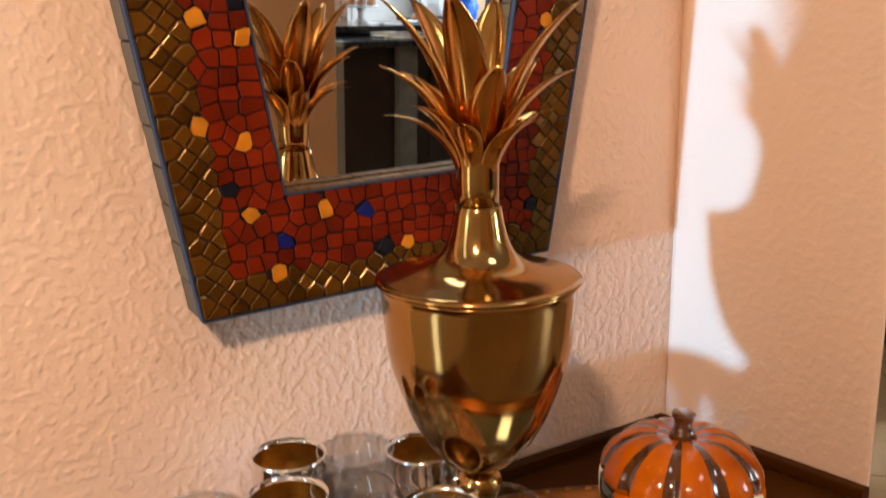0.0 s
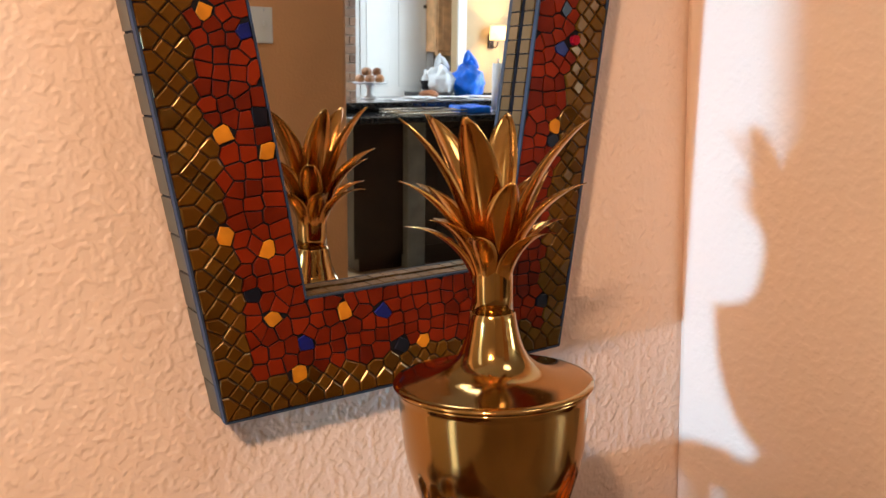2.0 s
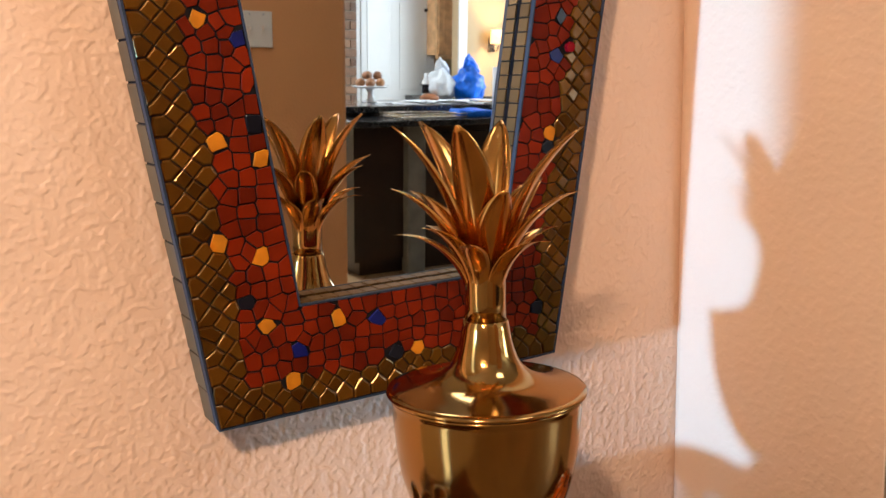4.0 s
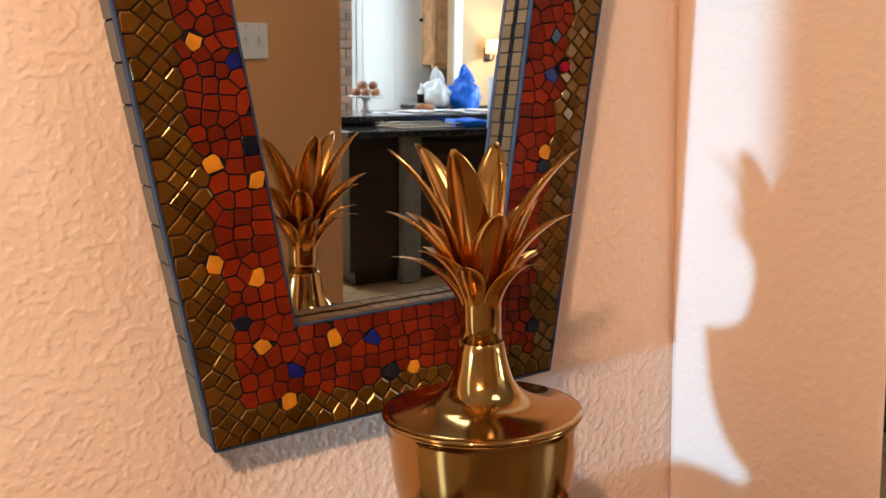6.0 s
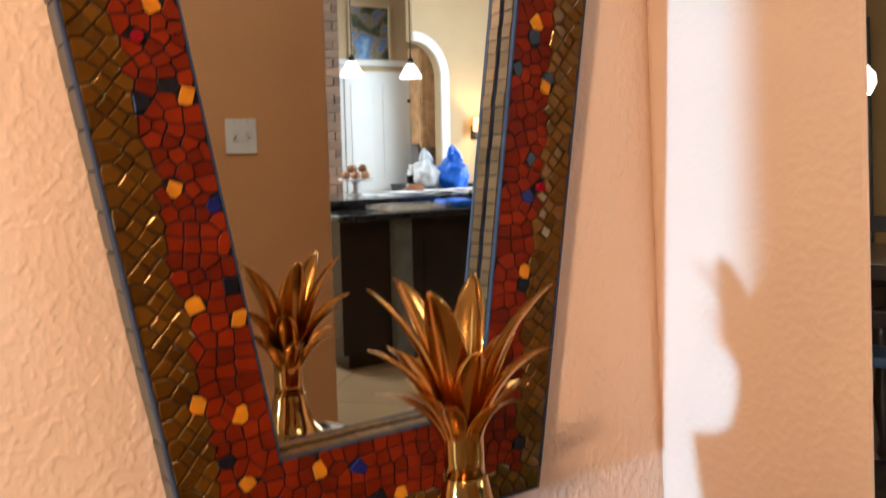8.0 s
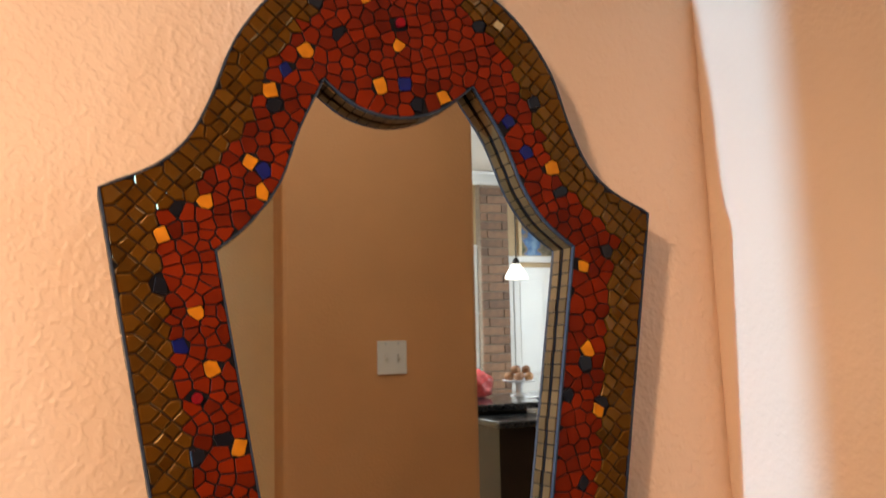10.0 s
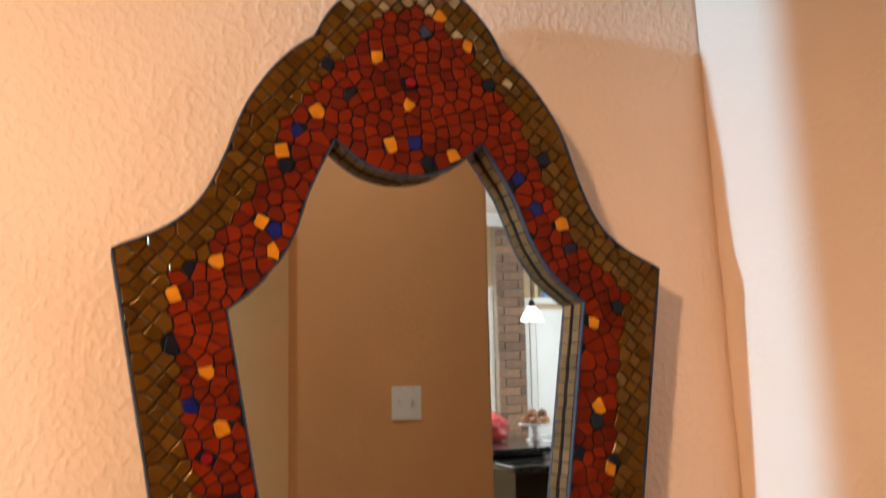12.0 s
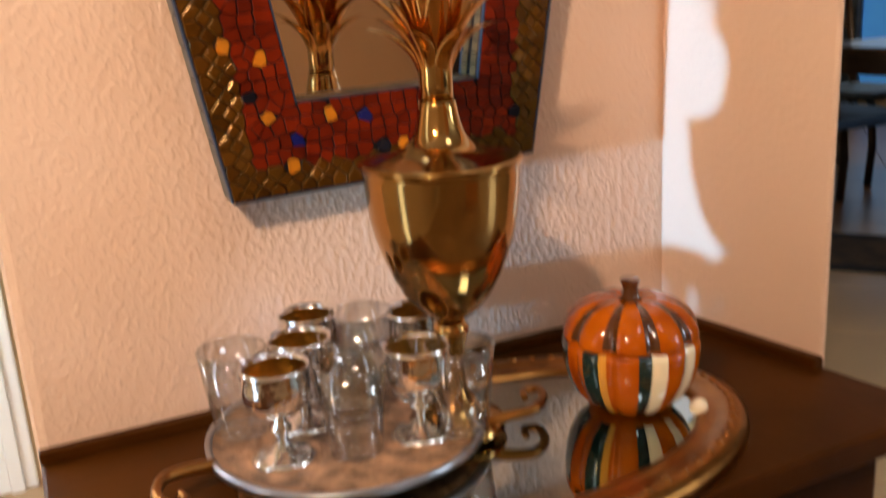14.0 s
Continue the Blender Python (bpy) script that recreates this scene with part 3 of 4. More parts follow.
def leaf(angle, tip_r, tip_z, z0, wide, curl, droop=0.0):
    bm = bmesh.new()
    n, m = 16, 7
    layers = []
    for side in (0, 1):
        rows = []
        for i in range(n + 1):
            u = i / n
            r = 0.0125 + (tip_r - 0.0125) * u ** curl
            zz = z0 + (tip_z - z0) * (1 - (1 - u) ** (1.12 + 0.12 * droop)) - droop * 0.004 * max(0, u - 0.7) ** 2 / 0.09
            w = 1.32 * wide * (0.55 + 0.45 * math.sin(min(1, u / 0.6) * math.pi / 2)) if u < 0.6 else 1.32 * wide * max(0.03, math.cos((u - 0.6) / 0.4 * math.pi / 2)) ** 0.66
            row = []
            for j in range(m + 1):
                v = 2 * j / m - 1
                sag = 0.30 * w * v * v
                rr = r - sag * (1.0 - 0.35 * u) + (0.0011 if side else 0)
                hump = 0.0006 * math.exp(-(v / 0.16) ** 2) * (1 if side else -1)
                row.append(bm.verts.new((rr + hump, w * v * 0.5, zz + 0.12 * sag)))
            rows.append(row)
        layers.append(rows)
    for rows in layers:
        for a, b in zip(rows, rows[1:]):
            for j in range(m):
                bm.faces.new((a[j], a[j + 1], b[j + 1], b[j]))
    a, b = layers
    rim = [(i, 0) for i in range(n + 1)] + [(n, j) for j in range(1, m + 1)] + [(i, m) for i in range(n - 1, -1, -1)] + [(0, j) for j in range(m - 1, 0, -1)]
    for (i, j), (p, q) in zip(rim, rim[1:] + rim[:1]):
        bm.faces.new((a[i][j], a[p][q], b[p][q], b[i][j]))
    bmesh.ops.rotate(bm, verts=bm.verts, cent=(0, 0, 0), matrix=Matrix.Rotation(angle, 3, "Z"))
    return part("leaf", bm, LEAFBRASS, urn, smooth=True)


TOWARDS = math.atan2(-0.823, -0.568)
for turn_deg, r, z, z0, wide, curl, droop in (
        (-86, 0.068, 1.120, 0.985, 0.020, 1.9, 0.0), (-134, 0.071, 1.1225, 0.990, 0.022, 1.8, 0.0), (-19, 0.056, 1.121, 0.985, 0.0235, 1.8, 0.0),
        (166, 0.062, 1.122, 0.990, 0.0215, 1.7, 0.0), (88, 0.074, 1.1175, 0.985, 0.021, 1.9, 0.0), (22, 0.041, 1.074, 0.985, 0.021, 1.9, 0.0),
        (-82, 0.070, 1.0755, 0.975, 0.020, 2.0, 0.5), (-48, 0.060, 1.050, 0.978, 0.017, 2.1, 0.6), (138, 0.070, 1.077, 0.978, 0.023, 2.0, 0.3), (86, 0.071, 1.072, 0.975, 0.019, 2.1, 0.6), (-120, 0.068, 1.070, 0.975, 0.019, 2.0, 0.5), (168, 0.062, 1.070, 0.975, 0.020, 2.0, 0.5),
        (-84, 0.067, 1.0425, 0.972, 0.016, 2.3, 1.0), (-20, 0.050, 1.039, 0.972, 0.017, 2.6, 0.9), (50, 0.061, 1.0405, 0.972, 0.017, 2.4, 1.0), (120, 0.066, 1.042, 0.972, 0.016, 2.3, 1.0), (180, 0.066, 1.042, 0.972, 0.016, 2.3, 1.0), (-135, 0.066, 1.042, 0.972, 0.016, 2.3, 1.0)):
    leaf(TOWARDS + radians(turn_deg), r, z, z0 + 0.004, wide, curl, droop)

# ---- mirrored tray ----
mtray = thing("mirrored_tray", pose(0.075, -0.232, TOP), "oval mirrored tray with a broad embossed copper-brown rim", "tray")


def oval(bm_profile, a, b, steps=72):
    bm = bmesh.new()
    rings = []
    for d, z in bm_profile:
        rings.append([bm.verts.new(((a + d) * math.cos(2 * math.pi * k / steps), (b + d) * math.sin(2 * math.pi * k / steps), z)) for k in range(steps)])
    for lo, hi in zip(rings, rings[1:]):
        for k in range(steps):
            bm.faces.new((lo[k], lo[(k + 1) % steps], hi[(k + 1) % steps], hi[k]))
    return bm, rings


TA, TB = 0.262, 0.176
bm, rings = oval([(0.0, 0.0005), (0.0, 0.010)], TA - 0.012, TB - 0.012)
bm.faces.new(rings[0])
bm.faces.new(rings[-1])
part("tray_glass", bm, TRAYGLASS, mtray, "mirror glass bed")
bm, rings = oval([(-0.046, 0.0105), (-0.043, 0.0150), (-0.036, 0.0165), (-0.030, 0.0145), (-0.020, 0.0175), (-0.008, 0.0195), (-0.001, 0.0170), (0.005, 0.0130), (0.006, 0.0005), (-0.011, 0.0005), (-0.014, 0.0102), (-0.046, 0.0105)], TA, TB)
part("tray_rim", bm, BRASSDARK, mtray, "broad embossed copper-brown rim", smooth=True)
for k in range(64):
    a = 2 * math.pi * k / 64
    bm = bmesh.new()
    bmesh.ops.create_icosphere(bm, subdivisions=1, radius=0.0046)
    bmesh.ops.scale(bm, vec=(1.0, 1.3, 0.7), verts=bm.verts)
    bmesh.ops.rotate(bm, verts=bm.verts, cent=(0, 0, 0), matrix=Matrix.Rotation(a, 3, "Z"))
    bmesh.ops.translate(bm, verts=bm.verts, vec=((TA - 0.010) * math.cos(a), (TB - 0.010) * math.sin(a), 0.0185))
    part("rim_boss", bm, BRASSDARK, mtray, smooth=True)
BED = TOP + 0.0105

# ---- ceramic pumpkin ----
PX, PY = 0.228, -0.232
pumpkin = thing("ceramic_pumpkin_jar", pose(PX, PY, BED), "glazed ceramic pumpkin jar in orange, green and cream stripes", "jar")
RIBS = 10


def ribbed(profile, steps=120):
    return lathe(profile, steps, wobble=lambda a, z: 1.0 - 0.085 * (1 - abs(math.sin(RIBS * a / 2))) ** 1.6)


bm = ribbed([(0.0, 0.001), (0.032, 0.0), (0.045, 0.006), (0.058, 0.020), (0.067, 0.038), (0.0715, 0.056), (0.0722, 0.070), (0.0715, 0.0785), (0.0690, 0.0790), (0.0, 0.0792)])
# rib by rib: glaze colours round the body
BANDS = [(-140, 0), (-95, 3), (-64, 1), (-41, 0), (-27, 1), (-22, 2), (5, 0), (17, 1), (31, 3), (56, 0), (65, 3), (85, 0), (105, 1), (135, 0), (150, 2), (181, 0)]
for f in bm.faces:
    c = f.calc_center_median()
    a = (math.degrees(math.atan2(c.y, c.x)) - 233.5 + 180) % 360 - 180
    f.material_index = next((k for edge, k in BANDS if a < edge), 0) if c.z > 0.004 else 0
part("body", bm, [ORANGE, GREENG, YELLOWG, CREAMG], pumpkin, smooth=True)
bm = ribbed([(0.0, 0.0800), (0.0700, 0.0800), (0.0712, 0.0840), (0.0690, 0.0930), (0.0630, 0.1030), (0.0520, 0.1120), (0.0380, 0.1180), (0.0220, 0.1190), (0.010, 0.1165), (0.0, 0.1160)])
for f in bm.faces:
    c = f.calc_center_median()
    frac = ((math.atan2(c.y, c.x) % (2 * math.pi)) / (2 * math.pi / RIBS)) % 1
    f.material_index = 1 if (frac < 0.13 or frac > 0.87) and c.z > 0.082 else 0
part("lid", bm, [ORANGE, BROWNG], pumpkin, smooth=True)
part("stem", lathe([(0.0, 0.115), (0.013, 0.1155), (0.009, 0.122), (0.007, 0.129), (0.0085, 0.135), (0.0105, 0.138), (0.009, 0.1395), (0.0, 0.139)], 20, wobble=lambda a, z: 1 + 0.08 * math.sin(5 * a)), BROWNG, pumpkin, smooth=True)

# ---- goblets and tumblers on a round tray ----
GX, GY, GR = -0.062, -0.152, 0.140
tray = thing("round_serving_tray", pose(GX, GY, TOP + 0.021), "round copper-toned serving tray with a pewter edge", "tray")
part("bed", lathe([(0.0, 0.0), (GR - 0.012, 0.0), (GR - 0.004, 0.004), (GR - 0.005, 0.008), (GR - 0.013, 0.0045), (0.0, 0.0045)], 64), TRAYWOOD, tray, smooth=False)
part("rim", lathe([(GR - 0.005, 0.003), (GR + 0.001, 0.003), (GR + 0.002, 0.010), (GR - 0.002, 0.0115), (GR - 0.005, 0.009), (GR - 0.005, 0.003)], 64), PEWTER, tray, smooth=True)
for k in range(4):
    a = k * math.pi / 2 + 0.6
    part("foot", lathe([(0.006, -0.0105), (0.007, -0.006), (0.005, 0.0), (0.0, 0.001)], 14, 0.10 * math.cos(a), 0.09 * math.sin(a)), PEWTER, tray)
for spin in (0, 213):
    way = [(0.120, -0.067, 0.006), (0.146, -0.077, 0.011), (0.170, -0.081, 0.013), (0.192, -0.064, 0.013), (0.199, -0.040, 0.012), (0.185, -0.035, 0.011), (0.178, -0.050, 0.011)]
    part("handle", tube(smooth_line(way, 5), 0.0058, 10, lambda u: 1.15 - 0.5 * u), BRASSDARK, tray, "curled gilt handle", smooth=True).matrix_local = pose(0, 0, 0, 0, 0, spin)
DECK = TOP + 0.021 + 0.0048


def swollen(profile, wide, tall=1.0):
    return [(r * wide, z * tall) for r, z in profile]


def goblet(m):
    g = thing("goblet", m, "small silver-plated goblet with a gilt bowl inside", "goblet", "goblets on the tray")
    part("base", lathe(swollen([(0.0, 0.0), (0.024, 0.0), (0.025, 0.002), (0.020, 0.005), (0.010, 0.009), (0.006, 0.016), (0.0, 0.0165)], 1.25, 0.94), 32), SILVER, g, smooth=True)
    part("stem", lathe(swollen([(0.0, 0.0165), (0.0055, 0.0165), (0.0045, 0.026), (0.0080, 0.031), (0.0085, 0.035), (0.0045, 0.040), (0.006, 0.047), (0.0, 0.0475)], 1.25, 0.94), 24), SILVER, g, smooth=True)
    part("cup", lathe(swollen([(0.0, 0.0476), (0.010, 0.048), (0.020, 0.056), (0.0255, 0.068), (0.0265, 0.082), (0.0255, 0.097), (0.0262, 0.101), (0.0252, 0.1012), (0.0240, 0.097)], 1.25, 0.94), 40, caps=False), SILVER, g, smooth=True)
    part("lining", lathe(swollen([(0.0240, 0.0968), (0.0250, 0.082), (0.0238, 0.068), (0.0185, 0.058), (0.0, 0.052)], 1.25, 0.94), 40, caps=False), GILT, g, "gilt inside of the cup", smooth=True)
    return g


def tumbler(m):
    g = thing("glass_tumbler", m, "clear glass tumbler on the serving tray", "glass", "tumblers on the tray")
    part("wall", lathe(swollen([(0.0205, 0.0062), (0.0225, 0.0062), (0.0262, 0.050), (0.0300, 0.093), (0.0286, 0.093), (0.0248, 0.050), (0.0205, 0.0062)], 1.14, 0.97), 40), GLASS, g, smooth=True)
    part("thick_base", lathe(swollen([(0.0, 0.0), (0.020, 0.0), (0.022, 0.0015), (0.0224, 0.006), (0.0, 0.006)], 1.14, 0.97), 40), GLASS, g, "thick glass base", smooth=True)
    part("lip", lathe(swollen([(0.0286, 0.0932), (0.0301, 0.0932), (0.0306, 0.0945), (0.0300, 0.096), (0.0290, 0.096), (0.0286, 0.0932)], 1.14, 0.97), 40), GLASS, g, "rounded glass lip", smooth=True)
    return g


first = goblet(pose(-0.137, -0.180, DECK))
for x, y in ((-0.096, -0.122), (-0.004, -0.205), (-0.066, -0.055), (0.036, -0.110)):
    copy_thing(first, pose(x, y, DECK, 0, 0, 37))
first = tumbler(pose(-0.160, -0.105, DECK))
for x, y in ((-0.072, -0.205), (0.030, -0.165), (-0.012, -0.075), (-0.045, -0.135), (0.034, -0.222)):
    copy_thing(first, pose(x, y, DECK, 0, 0, 20))
bm = bmesh.new()
bmesh.ops.create_icosphere(bm, subdivisions=2, radius=0.010)
bmesh.ops.scale(bm, vec=(1.1, 0.9, 0.95), verts=bm.verts)
ball = tagged(part("glass_pebble", bm, CREAMG, smooth=True), "small pale glossy pebble on the tray", "ornament")
ball.location = (0.268, -0.293, BED + 0.0096)
# ---- light switch on the far wall ----
sw = thing("light_switch", pose(0.757, -2.2, 1.280), "white double toggle light switch plate", "switch")
part("plate", box(-0.054, 0.054, 0.0, 0.007, -0.058, 0.058, 0.003), PLASTIC, sw)
for x in (-0.0235, 0.0235):
    part("slot", box(x - 0.0075, x + 0.0075, 0.0071, 0.0085, -0.015, 0.015, 0.0005), PLASTIC, sw)
    part("toggle", box(x - 0.0048, x + 0.0048, 0.0086, 0.018, -0.002, 0.012, 0.0015), PLASTIC, sw)
    part("screw", lathe([(0.0, 0.0), (0.003, 0.0), (0.0025, 0.001), (0.0, 0.0012)], 10), PEWTER, sw).matrix_local = pose(x, 0.0072, 0.048, -90, 0, 0)

# ---- hall: door beyond the wall's end, sidelight window ----
DY = 1.25
door = thing("door_1", pose(-0.775, DY, 0), "white glazed door with daylight behind, in a white casing", "door", kind="structure")
DOORDAY = material("daylight_behind_glass", (0.80, 0.90, 1.0), 0.3, vary=0.03, scale=2, emit=1.3)
for x in (-0.235, 0.235):
    part("stile", box(x - 0.035, x + 0.035, -0.04, -0.004, 0.01, 2.03, 0.004), PAINT, door)
    part("bead", box(x - 0.047 * (1 if x > 0 else -1) - 0.006, x - 0.047 * (1 if x > 0 else -1) + 0.006, -0.034, -0.012, 0.19, 1.92, 0.004), PAINT, door)
for z0, z1 in ((0.01, 0.18), (1.93, 2.03)):
    part("rail", box(-0.199, 0.199, -0.04, -0.004, z0, z1, 0.004), PAINT, door)
part("pane", box(-0.187, 0.187, -0.024, -0.018, 0.181, 1.929), DOORDAY, door, "bright glass pane")
for x in (-0.325, 0.325):
    part("casing", box(x - 0.045, x + 0.045, -0.03, 0, 0, 2.12, 0.006), PAINT, door)
    part("casing_bead", box(x - 0.016, x + 0.016, -0.040, -0.0305, 0, 2.12, 0.004), PAINT, door)
part("casing", box(-0.37, 0.37, -0.032, 0, 2.121, 2.21, 0.006), PAINT, door)
part("door_knob", lathe([(0.0, 0.0), (0.03, 0.0), (0.012, 0.01), (0.012, 0.04), (0.027, 0.05), (0.022, 0.07), (0.0, 0.075)], 20), BRASS, door, smooth=True).matrix_local = pose(-0.235, -0.041, 1.0, 90, 0, 0)
structure("baseboard", box(LEFT_END + 0.003, CX - 0.002, -0.014, -0.001, 0, 0.11, 0.003), PAINT, "white painted baseboard along the mirror wall", "baseboard")
side = thing("window_1", pose(LW + 0.02, (W0 + W1) / 2, 0), "tall narrow sidelight window with a white frame", "window", kind="structure")
for y in (-1, 1):
    part("window_frame", box(-0.05, 0.0, y * (W1 - W0) / 2 - 0.001 - (0.03 if y > 0 else -0.0), y * (W1 - W0) / 2 + (0.0 if y > 0 else 0.03), WZ0 + 0.001, WZ1 - 0.001, 0.002), PAINT, side)
pane = part("pane", box(-0.03, -0.026, -(W1 - W0) / 2 + 0.031, (W1 - W0) / 2 - 0.031, WZ0 + 0.002, WZ1 - 0.002), GLASS, side)
pane.visible_shadow = False

# ---- kitchen ----
DARKCAB = material("espresso_cabinet", (0.022, 0.010, 0.006), 0.35, vary=0.4, scale=6, bump=0.0004, bump_scale=70, coat=0.2)
GRANITE = material("black_granite", (0.02, 0.02, 0.022), 0.2, vary=0.8, scale=90, coat=0.5)
OAK = material("honey_oak", (0.74, 0.43, 0.21), 0.4, vary=0.25, scale=12, bump=0.0004, bump_scale=60)
SHADE = material("frosted_shade", (0.95, 0.93, 0.88), 0.4, vary=0.02, emit=2.0)
LINEN = material("lit_linen_shade", (1.0, 0.62, 0.28), 0.7, vary=0.08, scale=60, emit=3.0)
DAY = material("daylight_pane", (0.82, 0.92, 1.0), 0.5, vary=0.02, emit=4.0)
DUSK = material("blue_daylight_pane", (0.10, 0.42, 1.0), 0.5, vary=0.05, emit=0.35)
DARKMETAL = material("bronze_rod", (0.03, 0.022, 0.018), 0.4, 0.8, vary=0.2)
BLUEBAG = material("blue_plastic_bag", (0.001, 0.15, 0.80), 0.3, vary=0.35, scale=14, bump=0.012, bump_scale=26)
WHITEBAG = material("white_plastic_bag", (0.82, 0.84, 0.86), 0.35, vary=0.06, scale=14, bump=0.010, bump_scale=26)
PINKBAG = material("pink_net_bag", (0.75, 0.10, 0.10), 0.35, vary=0.35, scale=20, bump=0.008, bump_scale=40)
CHINA = material("white_china", (0.82, 0.82, 0.82), 0.12, vary=0.02, coat=0.5)
CAKE = material("brown_bun_crust", (0.50, 0.24, 0.10), 0.5, vary=0.3, scale=30, bump=0.002, bump_scale=60, per="object", second=(0.20, 0.07, 0.03))
BREAD = material("brown_loaf", (0.36, 0.12, 0.04), 0.6, vary=0.35, scale=18, bump=0.002, bump_scale=60)
PAPER = material("paper", (0.80, 0.80, 0.80), 0.7, vary=0.05, scale=20, bump=0.001, bump_scale=30)
BRICKM = material("mixed_brick", (0.27, 0.15, 0.09), 0.85, vary=0.3, scale=20, bump=0.003, bump_scale=70, per="object", second=(0.13, 0.08, 0.058))
MORTAR = material("grey_mortar", (0.30, 0.235, 0.18), 0.9, vary=0.15, scale=30, bump=0.002)
STEELBLUE = material("grey_green_post", (0.16, 0.16, 0.14), 0.4, vary=0.2, scale=12)

pen = thing("kitchen_peninsula", pose(0, 0, 0), "dark espresso kitchen peninsula cabinet with a raised bar", "cabinet")
part("body", box(1.86, 4.7, -4.05, -3.70, 0.09, 0.838), DARKCAB, pen)
part("plinth", box(1.92, 4.7, -4.05, -3.76, 0.0, 0.089), DARKCAB, pen)
for k in range(5):
    x = 2.31 + 0.46 * k
    d = part("door", box(x, x + 0.42, -3.699, -3.682, 0.13, 0.80, 0.004), DARKCAB, pen)
    part("door_panel", box(x + 0.07, x + 0.35, -3.681, -3.674, 0.20, 0.73, 0.004), DARKCAB, d)
part("corner_post", box(2.17, 2.285, -3.72, -3.645, 0.005, 0.838, 0.006), STEELBLUE, pen, "grey-green painted corner post")
part("knee_wall", box(1.86, 4.7, -4.12, -4.055, 0.0, 0.893), DARKCAB, pen)
counter = tagged(part("counter_slab", box(1.80, 4.75, -4.052, -3.58, 0.840, 0.876, 0.006), GRANITE), "polished black granite worktop on the peninsula", "worktop")
bar = tagged(part("bar_slab", box(1.78, 4.75, -4.76, -3.97, 0.895, 0.935, 0.006), GRANITE), "polished black granite raised bar top", "worktop")

rack = thing("dish_rack", pose(2.36, -3.80, 0.8765), "chromed wire dish rack on the worktop", "rack")
for y in (-0.12, 0.12):
    for z in (0.006, 0.022):
        part("rail", tube([(-0.22, y, z), (0.22, y, z)], 0.004), SILVER, rack)
for k in range(12):
    x = -0.20 + 0.4 * k / 11
    part("wire", tube([(x, -0.12, 0.022), (x, -0.10, 0.006), (x, 0.10, 0.006), (x, 0.12, 0.022)], 0.0025, 6), SILVER, rack)
for x in (-0.2, 0.2):
    part("end_rail", tube([(x, -0.12, 0.022), (x, 0.12, 0.022)], 0.004), SILVER, rack)

# blue block in place of the shopping bag's reflection in the granite; no cloth
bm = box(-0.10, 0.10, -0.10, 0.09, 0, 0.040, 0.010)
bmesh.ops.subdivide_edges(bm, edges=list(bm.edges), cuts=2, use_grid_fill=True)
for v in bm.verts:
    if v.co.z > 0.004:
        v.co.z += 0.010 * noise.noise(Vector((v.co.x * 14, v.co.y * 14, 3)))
cloth = tagged(part("bag_reflection", bm, BLUEBAG, smooth=True), "blue block standing in for the bag's reflection on the black worktop", "cloth")
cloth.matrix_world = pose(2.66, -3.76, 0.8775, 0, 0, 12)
stand = thing("cake_stand", pose(2.36, -4.45, 0.9355), "white china cake stand piled with buns on the bar", "cake stand")
part("pedestal", lathe([(0.0, 0.0), (0.06, 0.0), (0.055, 0.006), (0.022, 0.02), (0.018, 0.06), (0.03, 0.085), (0.0, 0.088)], 32), CHINA, stand, smooth=True)
part("plate", lathe([(0.0, 0.088), (0.100, 0.09), (0.112, 0.098), (0.112, 0.104), (0.104, 0.100), (0.0, 0.097)], 48), CHINA, stand, smooth=True)


def bun(m):
    """A round glazed bun with a creased top."""
    c = thing("bun", m, "small round brown bun piled on the cake stand", "bun", "buns on the stand")
    part("crust", lathe([(0.0, 0.0), (0.016, 0.001), (0.026, 0.010), (0.029, 0.024), (0.025, 0.039), (0.013, 0.049), (0.004, 0.051), (0.0, 0.050)], 20, wobble=lambda a, z: 1 + 0.05 * math.sin(3 * a + 50 * z)), CAKE, c, smooth=True)
    return c


first = bun(pose(2.36 - 0.072, -4.45, 1.0335))
for dx, dy, dz in ((-0.036, 0.062, 0), (0.036, 0.062, 0), (0.072, 0.0, 0), (0.036, -0.062, 0), (-0.036, -0.062, 0), (0.0, 0.0, 0), (-0.038, 0.022, 0.044), (0.036, 0.026, 0.044), (0.0, -0.036, 0.044)):
    copy_thing(first, pose(2.36 + dx, -4.45 + dy, 1.0335 + dz, 0, 0, 900 * dx))


